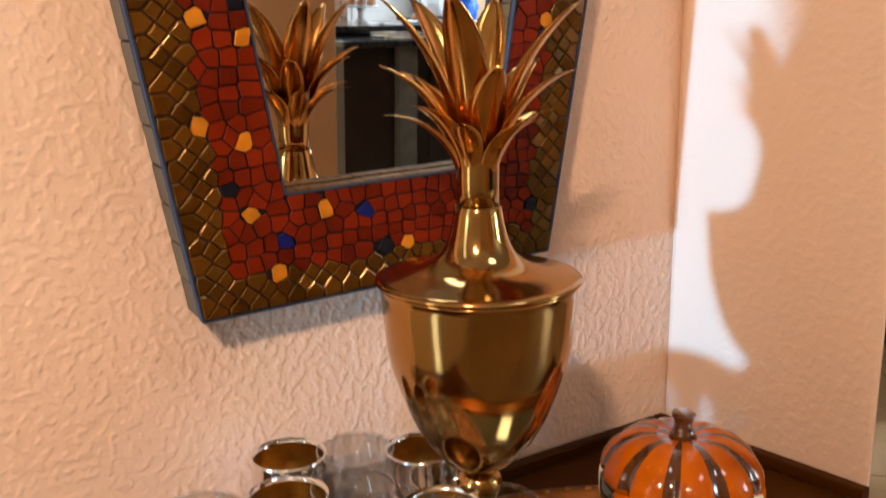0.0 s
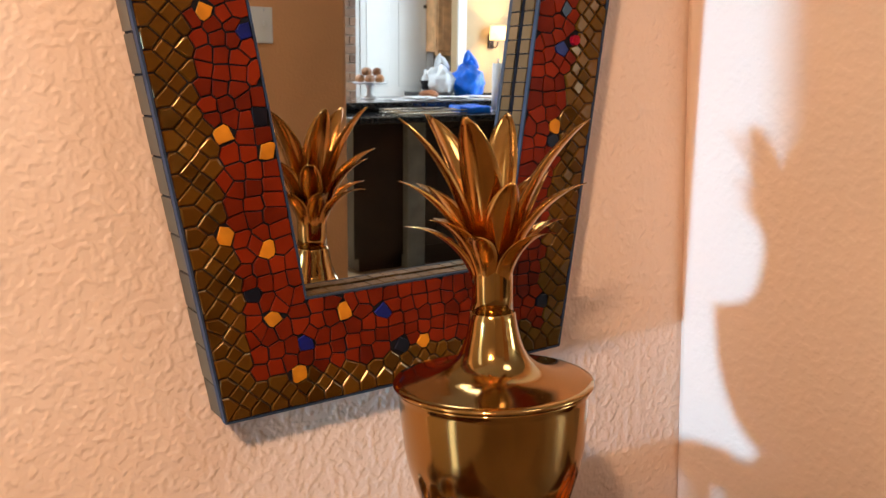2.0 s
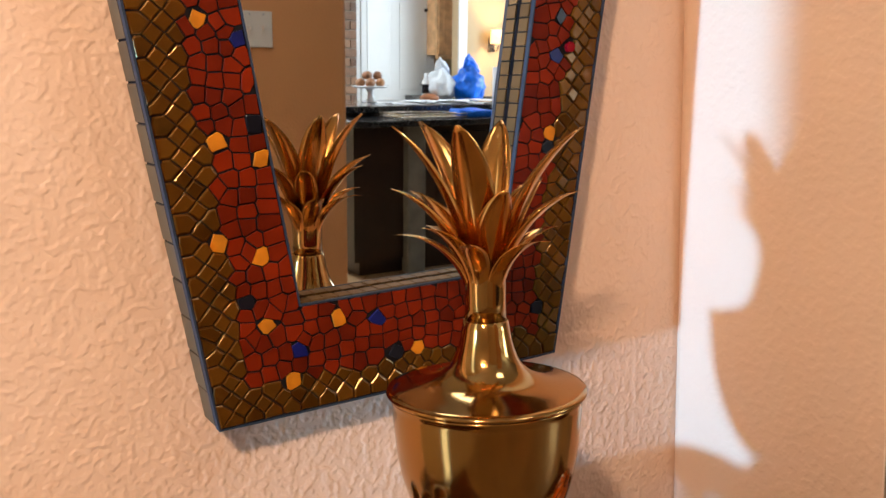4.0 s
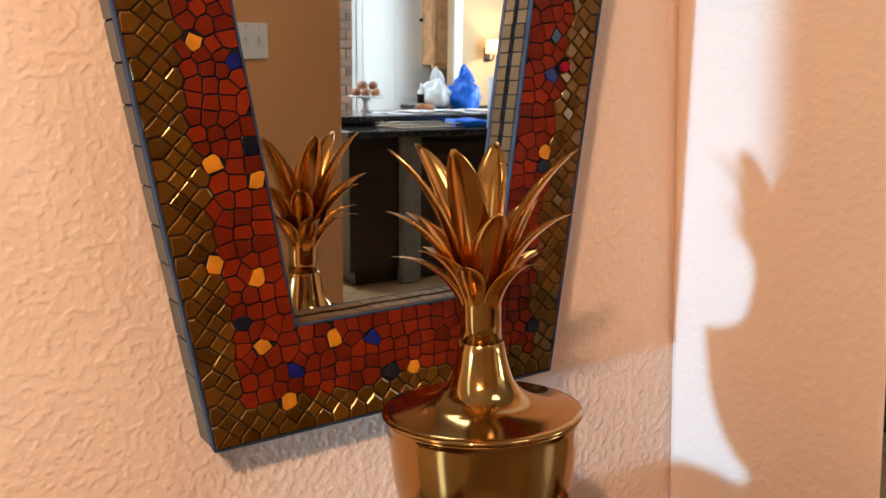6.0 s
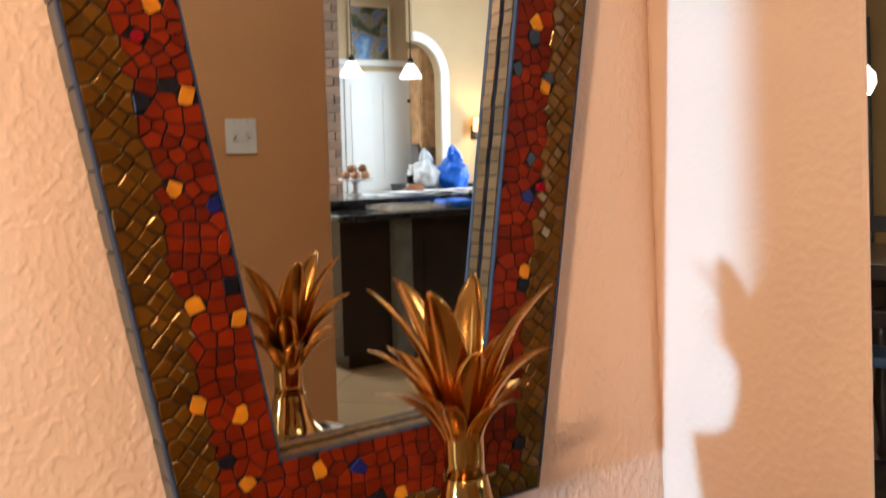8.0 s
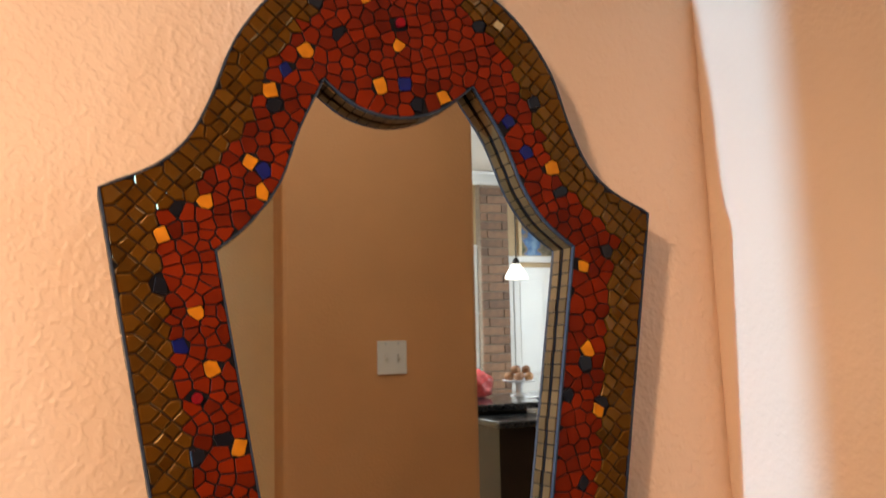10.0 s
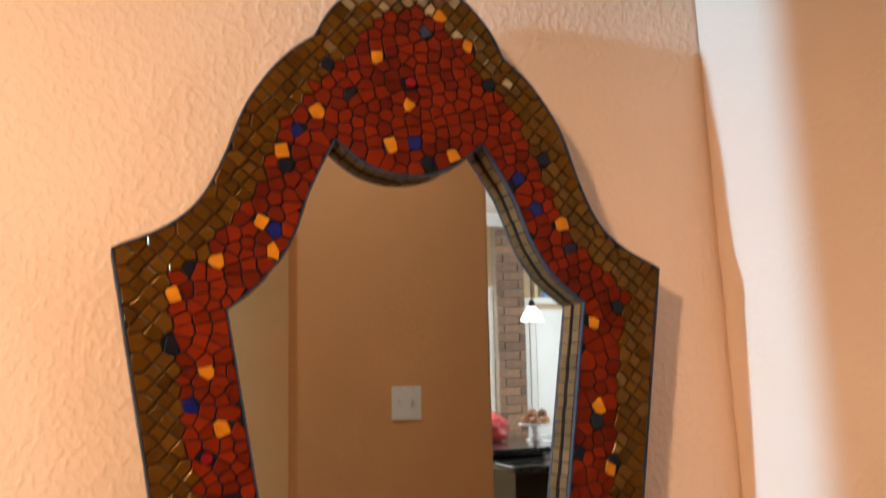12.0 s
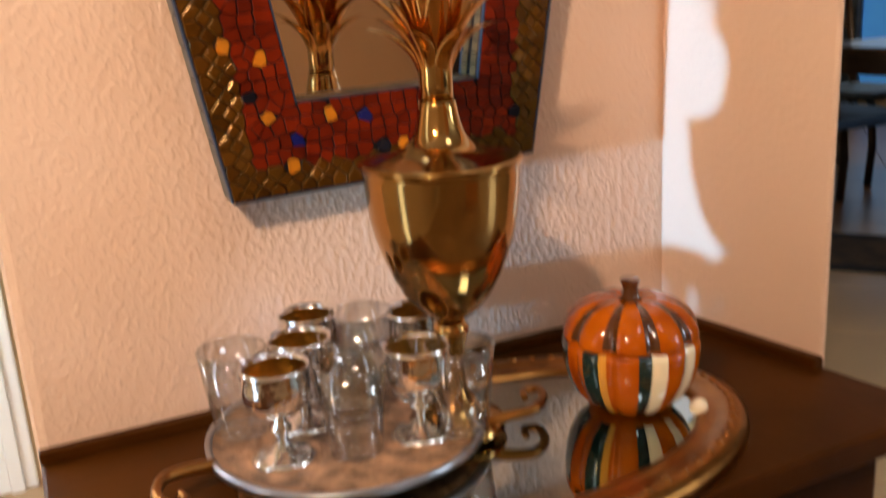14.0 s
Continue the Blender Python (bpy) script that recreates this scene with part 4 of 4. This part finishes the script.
def bag(name, x, y, z, sx, sy, sz, mat, label, ears=True, seed=1):
    """A tied, slumped bag: a wrinkled lump with two knotted ears."""
    r = random.Random(seed)
    b = thing(name, pose(x, y, z), label, "bag")
    bm = bmesh.new()
    bmesh.ops.create_icosphere(bm, subdivisions=4, radius=1.0)
    o = Vector((r.uniform(0, 9), r.uniform(0, 9), 0))
    for v in bm.verts:
        d = 1 + 0.22 * noise.noise(v.co * 2.2 + o) + 0.12 * noise.noise(v.co * 5 + o)
        top = max(0.0, v.co.z)
        v.co = Vector((v.co.x * d * sx * (1 - 0.55 * top ** 2), v.co.y * d * sy * (1 - 0.55 * top ** 2), max(0.0, (v.co.z * 0.55 * d + 0.48)) * sz))
    part("sack", bm, mat, b, smooth=True)
    if ears:
        for s in (-1, 1):
            bm = bmesh.new()
            bmesh.ops.create_icosphere(bm, subdivisions=3, radius=1.0)
            for v in bm.verts:
                d = 1 + 0.25 * noise.noise(v.co * 3 + o)
                v.co = Vector((v.co.x * 0.22 * sx * d, v.co.y * 0.10 * sy, v.co.z * 0.30 * sz * d))
            bmesh.ops.rotate(bm, verts=bm.verts, cent=(0, 0, 0), matrix=Matrix.Rotation(radians(-28 * s - 12), 3, "Y"))
            bmesh.ops.translate(bm, verts=bm.verts, vec=(s * 0.22 * sx + 0.12 * sx, 0, sz * 1.08))
            part("tied_ear", bm, mat, b, smooth=True)
    return b


bag("shopping_bag", 3.100, -4.45, 0.936, 0.118, 0.11, 0.225, BLUEBAG, "tied bright blue plastic shopping bag on the bar", seed=3)
bag("grocery_bag", 2.905, -4.50, 0.936, 0.105, 0.10, 0.21, WHITEBAG, "tied white plastic grocery bag on the bar", seed=5)
bag("net_bag", 2.08, -4.47, 0.936, 0.10, 0.09, 0.17, PINKBAG, "pink plastic bag of fruit on the bar", False, seed=8)
bottle = thing("bottle", pose(2.80, -4.50, 0.936), "white bottle with a dark label on the bar", "bottle")
part("bottle_body", lathe([(0.0, 0.0), (0.026, 0.0), (0.028, 0.004), (0.028, 0.12), (0.012, 0.15), (0.010, 0.18), (0.0, 0.181)], 28), CHINA, bottle, smooth=True)
part("label_band", lathe([(0.0285, 0.05), (0.0287, 0.05), (0.0287, 0.11), (0.0285, 0.11)], 28), BLACKTILE, bottle)
bm = bmesh.new()
bmesh.ops.create_icosphere(bm, subdivisions=3, radius=1.0)
for v in bm.verts:
    v.co = Vector((v.co.x * 0.07, v.co.y * 0.05, max(0, v.co.z * 0.5 + 0.35) * 0.06 * (1 + 0.1 * noise.noise(v.co * 3))))
loaf = tagged(part("bread_loaf", bm, BREAD, smooth=True), "small brown loaf of bread on the bar", "bread")
loaf.location = (2.765, -4.40, 0.936)
towel = thing("paper_towel_roll", pose(2.885, -3.80, 0.877), "slim upright white paper towel roll on a holder", "paper towel")
part("holder", lathe([(0.0, 0.0), (0.055, 0.0), (0.05, 0.008), (0.006, 0.010), (0.006, 0.31), (0.0, 0.312)], 28), PEWTER, towel, smooth=True)
part("roll", lathe([(0.012, 0.0105), (0.036, 0.0105), (0.0362, 0.285), (0.012, 0.285)], 36), PAPER, towel, smooth=True)
r8 = random.Random(8)
for k in range(6):
    bm = bmesh.new()
    n = 8
    g = [[bm.verts.new((0.20 * (i / n - 0.5), 0.28 * (j / n - 0.5), 0.0008 + 0.010 * max(0, noise.noise(Vector((i * 0.4 + 7 * k, j * 0.4, k)))))) for j in range(n + 1)] for i in range(n + 1)]
    for i in range(n):
        for j in range(n):
            bm.faces.new((g[i][j], g[i + 1][j], g[i + 1][j + 1], g[i][j + 1]))
    ext = bmesh.ops.extrude_face_region(bm, geom=list(bm.faces))["geom"]
    bmesh.ops.translate(bm, verts=[v for v in ext if isinstance(v, bmesh.types.BMVert)], vec=(0, 0, 0.0012))
    sheet = tagged(part("paper_sheet", bm, PAPER), "loose white sheet of paper on the bar", "paper", "papers on the bar")
    sheet.matrix_world = pose(2.45 + 0.13 * k, -4.19 - 0.03 * (k % 2), 0.936 + 0.0125 * (k % 2), 0, 0, r8.uniform(-30, 60))


def pendant(x, y, z):
    p = thing("pendant_lamp", pose(x, y, 0), "small pendant lamp with a fluted white glass shade", "lamp", "pendants over the bar")
    part("canopy", lathe([(0.0, H - 0.03), (0.045, H - 0.028), (0.06, H - 0.001), (0.0, H - 0.0005)], 28), DARKMETAL, p, smooth=True)
    part("cord", tube([(0, 0, z + 0.14), (0, 0, H - 0.029)], 0.005), DARKMETAL, p)
    part("socket", lathe([(0.0, z + 0.10), (0.02, z + 0.10), (0.022, z + 0.125), (0.012, z + 0.14), (0.0, z + 0.141)], 20), DARKMETAL, p, smooth=True)
    part("shade", lathe([(0.075, z), (0.072, z + 0.02), (0.05, z + 0.06), (0.026, z + 0.098), (0.020, z + 0.099), (0.045, z + 0.058), (0.068, z + 0.02), (0.071, z), (0.075, z)], 48, wobble=lambda a, zz: 1 + 0.05 * math.sin(8 * a)), SHADE, p, "lit fluted white glass shade", smooth=True)


pendant(2.425, -4.58, 1.69)
pendant(2.880, -4.60, 1.69)

# end wall: brick column, door, picture, moulding, window
col = tagged(part("brick_column", box(2.965, 3.235, -6.449, -6.365, 0, H - 0.12), MORTAR), "column of mixed red and brown brick", "column", kind="structure")
rb = random.Random(2)
bricks = {}
for row in range(34):
    z0 = 0.005 + row * 0.0765
    cuts = [0.0, 0.205, 0.27] if row % 2 else [0.0, 0.065, 0.27]
    for a, b in zip(cuts, cuts[1:]):
        key = round(b - a, 3)
        if key not in bricks:
            bm = box(0.004, key - 0.006, 0.0, 0.018, 0.0, 0.065, 0.003)
            ob = part("brick", bm, BRICKM, col)
            bricks[key] = ob.data
        else:
            ob = new("brick", bricks[key])
            ob.parent = col
        ob.location = (2.965 + a, -6.366 + rb.uniform(-0.002, 0.004), z0)
win = thing("window_2", pose(2.62, -6.45, 0), "bright white-framed kitchen window", "window", kind="structure")
part("pane", box(-0.30, 0.30, 0.001, 0.006, 0.95, 2.05), DAY, win)
for x in (-0.32, 0.32):
    part("window_frame", box(x - 0.02, x + 0.02, 0.001, 0.03, 0.93, 2.07, 0.003), PAINT, win)
for z in (0.92, 1.5, 2.08):
    part("window_frame", box(-0.345, 0.345, 0.001, 0.034, z - 0.015, z + 0.015, 0.003), PAINT, win)
kd = thing("door_2", pose(3.635, -6.449, 0), "white panelled kitchen door in a white casing", "door", kind="structure")
part("leaf", box(-0.33, 0.33, 0.001, 0.035, 0.01, 1.90, 0.004), PAINT, kd)
for z0, z1 in ((0.15, 0.80), (0.95, 1.78)):
    for x in (-0.16, 0.16):
        part("panel", box(x - 0.115, x + 0.115, 0.036, 0.042, z0, z1, 0.004), PAINT, kd)
for x in (-0.375, 0.375):
    part("casing", box(x - 0.042, x + 0.042, 0.001, 0.028, 0, 1.945, 0.006), PAINT, kd)
part("casing", box(-0.418, 0.418, 0.001, 0.030, 1.946, 2.0, 0.006), PAINT, kd)
part("door_knob", lathe([(0.0, 0.0), (0.028, 0.0), (0.011, 0.01), (0.011, 0.04), (0.026, 0.05), (0.02, 0.068), (0.0, 0.07)], 20), DARKMETAL, kd, smooth=True).matrix_local = pose(0.28, 0.036, 1.0, -90, 0, 0)
part("hinge", box(0.30, 0.345, 0.030, 0.040, 1.63, 1.66, 0.002), DARKMETAL, kd)


def painting_material():
    m = material("landscape_paint", (0.10, 0.12, 0.022), 0.5, vary=0.8, scale=14, bump=0.001, bump_scale=80)
    nt = m.node_tree
    b = nt.nodes["Principled BSDF"]
    n = nt.nodes.new("ShaderNodeTexNoise")
    n.inputs["Scale"].default_value, n.inputs["Detail"].default_value = 7.0, 4.0
    place = nt.nodes.new("ShaderNodeTexCoord")
    nt.links.new(place.outputs["Object"], n.inputs["Vector"])
    ramp = nt.nodes.new("ShaderNodeValToRGB")
    stops = ((0.30, (0.015, 0.018, 0.012, 1)), (0.42, (0.05, 0.07, 0.03, 1)), (0.52, (0.30, 0.22, 0.14, 1)), (0.58, (0.05, 0.16, 0.40, 1)), (0.70, (0.25, 0.42, 0.60, 1)))
    for k, (at, c) in enumerate(stops):
        e = ramp.color_ramp.elements[k] if k < 2 else ramp.color_ramp.elements.new(at)
        e.position, e.color = at, c
    nt.links.new(n.outputs[0], ramp.inputs[0])
    nt.links.new(ramp.outputs[0], b.inputs["Base Color"])
    return m


pic = thing("framed_painting", pose(3.585, -6.449, 2.23), "framed landscape painting in blue and green", "painting")
part("canvas", box(-0.185, 0.185, 0.001, 0.012, -0.225, 0.225), painting_material(), pic)
for s in (-1, 1):
    part("picture_frame", box(s * 0.2 - 0.016, s * 0.2 + 0.016, 0.001, 0.025, -0.256, 0.256, 0.004), PALE, pic)
    part("picture_frame", box(-0.183, 0.183, 0.001, 0.025, s * 0.24 - 0.015, s * 0.24 + 0.015, 0.004), PALE, pic)
bm = bmesh.new()
prof = [(0.0, -0.11), (0.018, -0.11), (0.022, -0.085), (0.045, -0.05), (0.07, -0.022), (0.075, -0.001), (0.0, -0.001)]
a = [bm.verts.new((-1.9, -6.449 + y, H + z)) for y, z in prof]
b = [bm.verts.new((5.88, -6.449 + y, H + z)) for y, z in prof]
for k in range(len(prof)):
    bm.faces.new((a[k], a[(k + 1) % len(prof)], b[(k + 1) % len(prof)], b[k]))
bm.faces.new(a)
bm.faces.new(b)
structure("crown_moulding", bm, PAINT, "white crown moulding under the ceiling", "moulding")

# wall with an arched opening in front of the oak cupboard
ACX, ARX, ARZ, SPRUNG, AY = 3.71, 0.275, 0.30, 1.82, -5.93


def curve(grow, k, n=20):
    a = math.pi / 2 * (1 - k / n)
    return ACX + (ARX + grow) * math.cos(a), SPRUNG + (ARZ + grow) * math.sin(a)


bm = bmesh.new()
add_box(bm, ACX + ARX, 5.89, AY - 0.10, AY, 0.906, H - 0.001)
for k in range(20):
    (xa, za), (xb, zb) = curve(0, k), curve(0, k + 1)
    front, back = [[bm.verts.new(v) for v in ((xa, y, za), (xb, y, zb), (xb, y, H - 0.001), (xa, y, H - 0.001))] for y in (AY, AY - 0.10)]
    for i in range(4):
        bm.faces.new((front[i], front[(i + 1) % 4], back[(i + 1) % 4], back[i]))
    bm.faces.new(front)
    bm.faces.new(back)
structure("wall_kitchen_arch", bm, CREAMWALL, "cream plaster kitchen wall with an arched opening", "wall")
bm = bmesh.new()
rows2 = []
for inner, outer in [(curve(-0.004, k), curve(0.075, k)) for k in range(21)] + [((ACX + ARX - 0.004, 0.907), (ACX + ARX + 0.075, 0.907))]:
    rows2.append([bm.verts.new(v) for v in ((inner[0], AY + 0.022, inner[1]), (outer[0], AY + 0.022, outer[1]), (outer[0], AY + 0.001, outer[1]), (inner[0], AY + 0.001, inner[1]))])
for p, q in zip(rows2, rows2[1:]):
    for i in range(4):
        bm.faces.new((p[i], p[(i + 1) % 4], q[(i + 1) % 4], q[i]))
bm.faces.new(rows2[0])
bm.faces.new(rows2[-1])
structure("arch_trim", bm, PAINT, "white painted trim round the kitchen arch", "arch")
cup = thing("wall_cupboard", pose(3.97, -6.449, 1.255), "honey oak wall cupboard with raised panels", "cupboard")
part("carcass", box(0, 0.52, 0.001, 0.20, 0, 0.85), OAK, cup)
for k in range(2):
    d = part("door", box(0.008 + 0.256 * k, 0.256 + 0.256 * k, 0.201, 0.218, 0.01, 0.84, 0.004), OAK, cup)
    part("door_panel", box(0.055 + 0.256 * k, 0.21 + 0.256 * k, 0.2185, 0.225, 0.07, 0.78, 0.004), OAK, d)
part("light_rail", box(0, 0.52, 0.17, 0.22, -0.035, -0.001, 0.004), OAK, cup)
base = thing("base_cabinet", pose(3.75, -6.449, 0), "dark kitchen base cabinet along the end wall", "cabinet")
part("body", box(0, 1.9, 0.001, 0.56, 0.0, 0.87), DARKCAB, base)
tagged(part("back_counter", box(3.74, 5.7, -6.448, -5.86, 0.871, 0.905, 0.005), GRANITE), "black granite worktop by the end wall", "worktop")
SCX, SCZ = 4.325, 1.355
sconce = thing("wall_sconce", pose(SCX, AY, SCZ), "lit wall sconce with a small linen shade", "lamp")
part("backplate", box(-0.03, 0.03, 0.001, 0.016, -0.07, 0.05, 0.006), DARKMETAL, sconce)
part("arm", tube(smooth_line([(0, 0.016, -0.04), (0, 0.06, -0.06), (0, 0.10, -0.05), (0, 0.115, -0.012)], 5), 0.006, 10), DARKMETAL, sconce, smooth=True)
part("shade", lathe([(0.074, 0.0), (0.066, 0.118), (0.0645, 0.118), (0.0725, 0.0), (0.074, 0.0)], 36, 0.0, 0.115), LINEN, sconce, "glowing linen drum shade", smooth=True)
lamp("sconce_bulb", "POINT", 15, (1.0, 0.74, 0.42), pose(SCX, AY + 0.115, SCZ + 0.06), 0.02)

# ---- dining room, seen past the stub wall ----
DARKWOOD = material("dark_walnut", (0.03, 0.014, 0.008), 0.3, vary=0.4, scale=8, bump=0.0004, bump_scale=70, coat=0.3)
BLUESEAT = material("slate_blue_seat", (0.05, 0.09, 0.16), 0.5, vary=0.2, scale=30, bump=0.001, bump_scale=200)
CURTAIN = material("blue_grey_curtain", (0.14, 0.19, 0.25), 0.8, vary=0.25, scale=10)
ROOMDARK = plaster("brown_dining_wall", (0.16, 0.11, 0.08), 0.0015)
# a wall with an arched opening
bm = bmesh.new()
X0, X1 = 2.30, 2.42
AY0, AY1, SPRING = 0.60, 1.66, 1.55
add_box(bm, X0, X1, 0.135, AY0, 0, H)
add_box(bm, X0, X1, AY1, 4.7, 0, H)
mid, rad = (AY0 + AY1) / 2, (AY1 - AY0) / 2
crown = [(mid - rad * math.cos(math.pi * k / 16), SPRING + rad * math.sin(math.pi * k / 16)) for k in range(17)]
for (ya, za), (yb, zb) in zip(crown, crown[1:]):
    f0 = [bm.verts.new(v) for v in ((X0, ya, za), (X0, yb, zb), (X0, yb, H), (X0, ya, H))]
    f1 = [bm.verts.new(v) for v in ((X1, ya, za), (X1, yb, zb), (X1, yb, H), (X1, ya, H))]
    bm.faces.new(f0)
    bm.faces.new(f1)
    bm.faces.new((f0[0], f0[1], f1[1], f1[0]))
structure("wall_arch", bm, PALE, "pale plaster wall with an arched opening", "wall")
structure("wall_dining", box(2.425, 5.89, 4.5, 4.65, 0, H), ROOMDARK, "brown plaster wall of the dining room", "wall")
structure("wall_dining_side", box(2.425, 5.89, -0.25, -0.13, 0, H), ROOMDARK, "brown plaster side wall of the dining room", "wall")
w3 = thing("window_3", pose(5.89, 3.75, 0), "dining room window with daylight behind", "window", kind="structure")
part("pane", box(-0.012, -0.006, -0.58, 0.58, 0.15, 2.1), DUSK, w3)
for y in (-0.6, 0.0, 0.6):
    part("window_frame", box(-0.04, -0.001, y - 0.02, y + 0.02, 0.12, 2.13, 0.003), PAINT, w3)
for s in (-1, 1):
    bm = bmesh.new()
    n = 40
    lo = [bm.verts.new((5.80 + 0.03 * math.sin(k * 1.3), 3.75 + s * (0.50 + 0.22 * k / n), 0.02)) for k in range(n + 1)]
    hi = [bm.verts.new((5.80 + 0.025 * math.sin(k * 1.3), 3.75 + s * (0.50 + 0.22 * k / n), 2.25)) for k in range(n + 1)]
    for k in range(n):
        bm.faces.new((lo[k], lo[k + 1], hi[k + 1], hi[k]))
    ext = bmesh.ops.extrude_face_region(bm, geom=list(bm.faces))["geom"]
    bmesh.ops.translate(bm, verts=[v for v in ext if isinstance(v, bmesh.types.BMVert)], vec=(0.004, 0, 0))
    tagged(part("curtain", bm, CURTAIN, smooth=True), "blue-grey curtain hanging beside the dining window", "curtain", "curtains")
dt = thing("dining_table", pose(3.75, 1.72, 0), "dark walnut dining table with turned legs", "table")
part("tabletop", box(-0.75, 0.75, -0.5, 0.5, 0.72, 0.755, 0.008), DARKWOOD, dt)
part("apron", box(-0.68, 0.68, -0.43, 0.43, 0.63, 0.719), DARKWOOD, dt)
for x in (-0.66, 0.66):
    for y in (-0.41, 0.41):
        part("leg", lathe([(0.02, 0.0), (0.035, 0.03), (0.022, 0.08), (0.045, 0.25), (0.03, 0.4), (0.05, 0.5), (0.04, 0.629)], 20, x, y), DARKWOOD, dt, smooth=True)


def dining_chair(m):
    c = thing("dining_chair", m, "dark walnut dining chair with a slate-blue seat", "chair", "dining chairs")
    part("seat", box(-0.22, 0.22, -0.22, 0.22, 0.43, 0.475, 0.015), BLUESEAT, c)
    for x in (-0.19, 0.19):
        part("front_leg", tube([(x, -0.19, 0.0), (x * 0.97, -0.20, 0.2), (x, -0.18, 0.43)], 0.02, 10), DARKWOOD, c, smooth=True)
        part("back_post", tube([(x, 0.26, 0.0), (x, 0.20, 0.43), (x, 0.27, 1.02)], 0.018, 10), DARKWOOD, c, smooth=True)
    for z in (0.62, 0.80, 0.98):
        part("back_slat", box(-0.175, 0.175, 0.20 + (z - 0.43) * 0.115, 0.215 + (z - 0.43) * 0.115, z - 0.03, z + 0.03, 0.004), DARKWOOD, c)
    return c


first = dining_chair(pose(3.05, 1.25, 0, 0, 0, 100))
for x, y, a in ((3.02, 1.95, 84), (3.6, 0.95, 176), (3.8, 2.5, 5)):
    copy_thing(first, pose(x, y, 0, 0, 0, a))
rug = thing("rug", pose(2.62, 1.42, 0.0005, 0, 0, 38), "small dark brown rug with a black border", "rug")
RUGM = material("brown_rug_wool", (0.05, 0.026, 0.012), 0.95, vary=0.5, scale=14, bump=0.003, bump_scale=240)
RUGB = material("black_rug_border", (0.008, 0.006, 0.006), 0.95, vary=0.3, scale=14, bump=0.003, bump_scale=240)
part("rug_field", box(-0.20, 0.20, -0.50, 0.50, 0, 0.010, 0.003), RUGM, rug)
for s in (-1, 1):
    part("border", box(s * 0.23 - 0.029, s * 0.23 + 0.029, -0.56, 0.56, 0, 0.011, 0.003), RUGB, rug)
    part("border", box(-0.2, 0.2, s * 0.531 - 0.03, s * 0.531 + 0.03, 0, 0.011, 0.003), RUGB, rug)
ch = thing("chandelier", pose(3.9, 1.88, 0), "small dining pendant with a glowing glass globe", "lamp")
part("rod", tube([(0, 0, 1.70), (0, 0, H - 0.001)], 0.006), DARKMETAL, ch)
part("globe", lathe([(0.0, 1.54), (0.035, 1.55), (0.06, 1.60), (0.055, 1.65), (0.02, 1.69), (0.0, 1.70)], 24), SHADE, ch, "glowing frosted globe", smooth=True)

# ---- floor tiles ----
floor = tagged(part("floor", box(-2.0, 5.9, -6.44, 4.69, -0.005, -0.003), GROUTF), "beige stone-look floor tiles laid on the diagonal", "floor", kind="structure")
S = 0.46
tile_mesh = None
c45 = math.cos(math.pi / 4)
joined = []
for i in range(-26, 27):
    for j in range(-26, 27):
        x, y = 1.5 + S * c45 * (i - j), -1.0 + S * c45 * (i + j)
        if not (-1.85 < x < 5.95 and -6.5 < y < 4.75):
            continue
        if -1.4 < x < 4.6 and -3.6 < y < 2.6:
            if tile_mesh is None:
                ob = part("floor_tile", box(-S / 2 + 0.002, S / 2 - 0.002, -S / 2 + 0.002, S / 2 - 0.002, -0.0028, 0.0, 0.0012), FLOOR, floor)
                tile_mesh = ob.data
            else:
                ob = new("floor_tile", tile_mesh)
                ob.parent = floor
            ob.matrix_local = pose(x, y, 0, 0, 0, 45)
        else:
            joined.append((x, y))
bm = bmesh.new()
h = S * c45 - 0.004
for x, y in joined:
    bm.faces.new([bm.verts.new(v) for v in ((x - h, y, -0.001), (x, y - h, -0.001), (x + h, y, -0.001), (x, y + h, -0.001))])
ob = tagged(part("floor_tile_rest", bm, FLOOR, floor), kind="stuff")
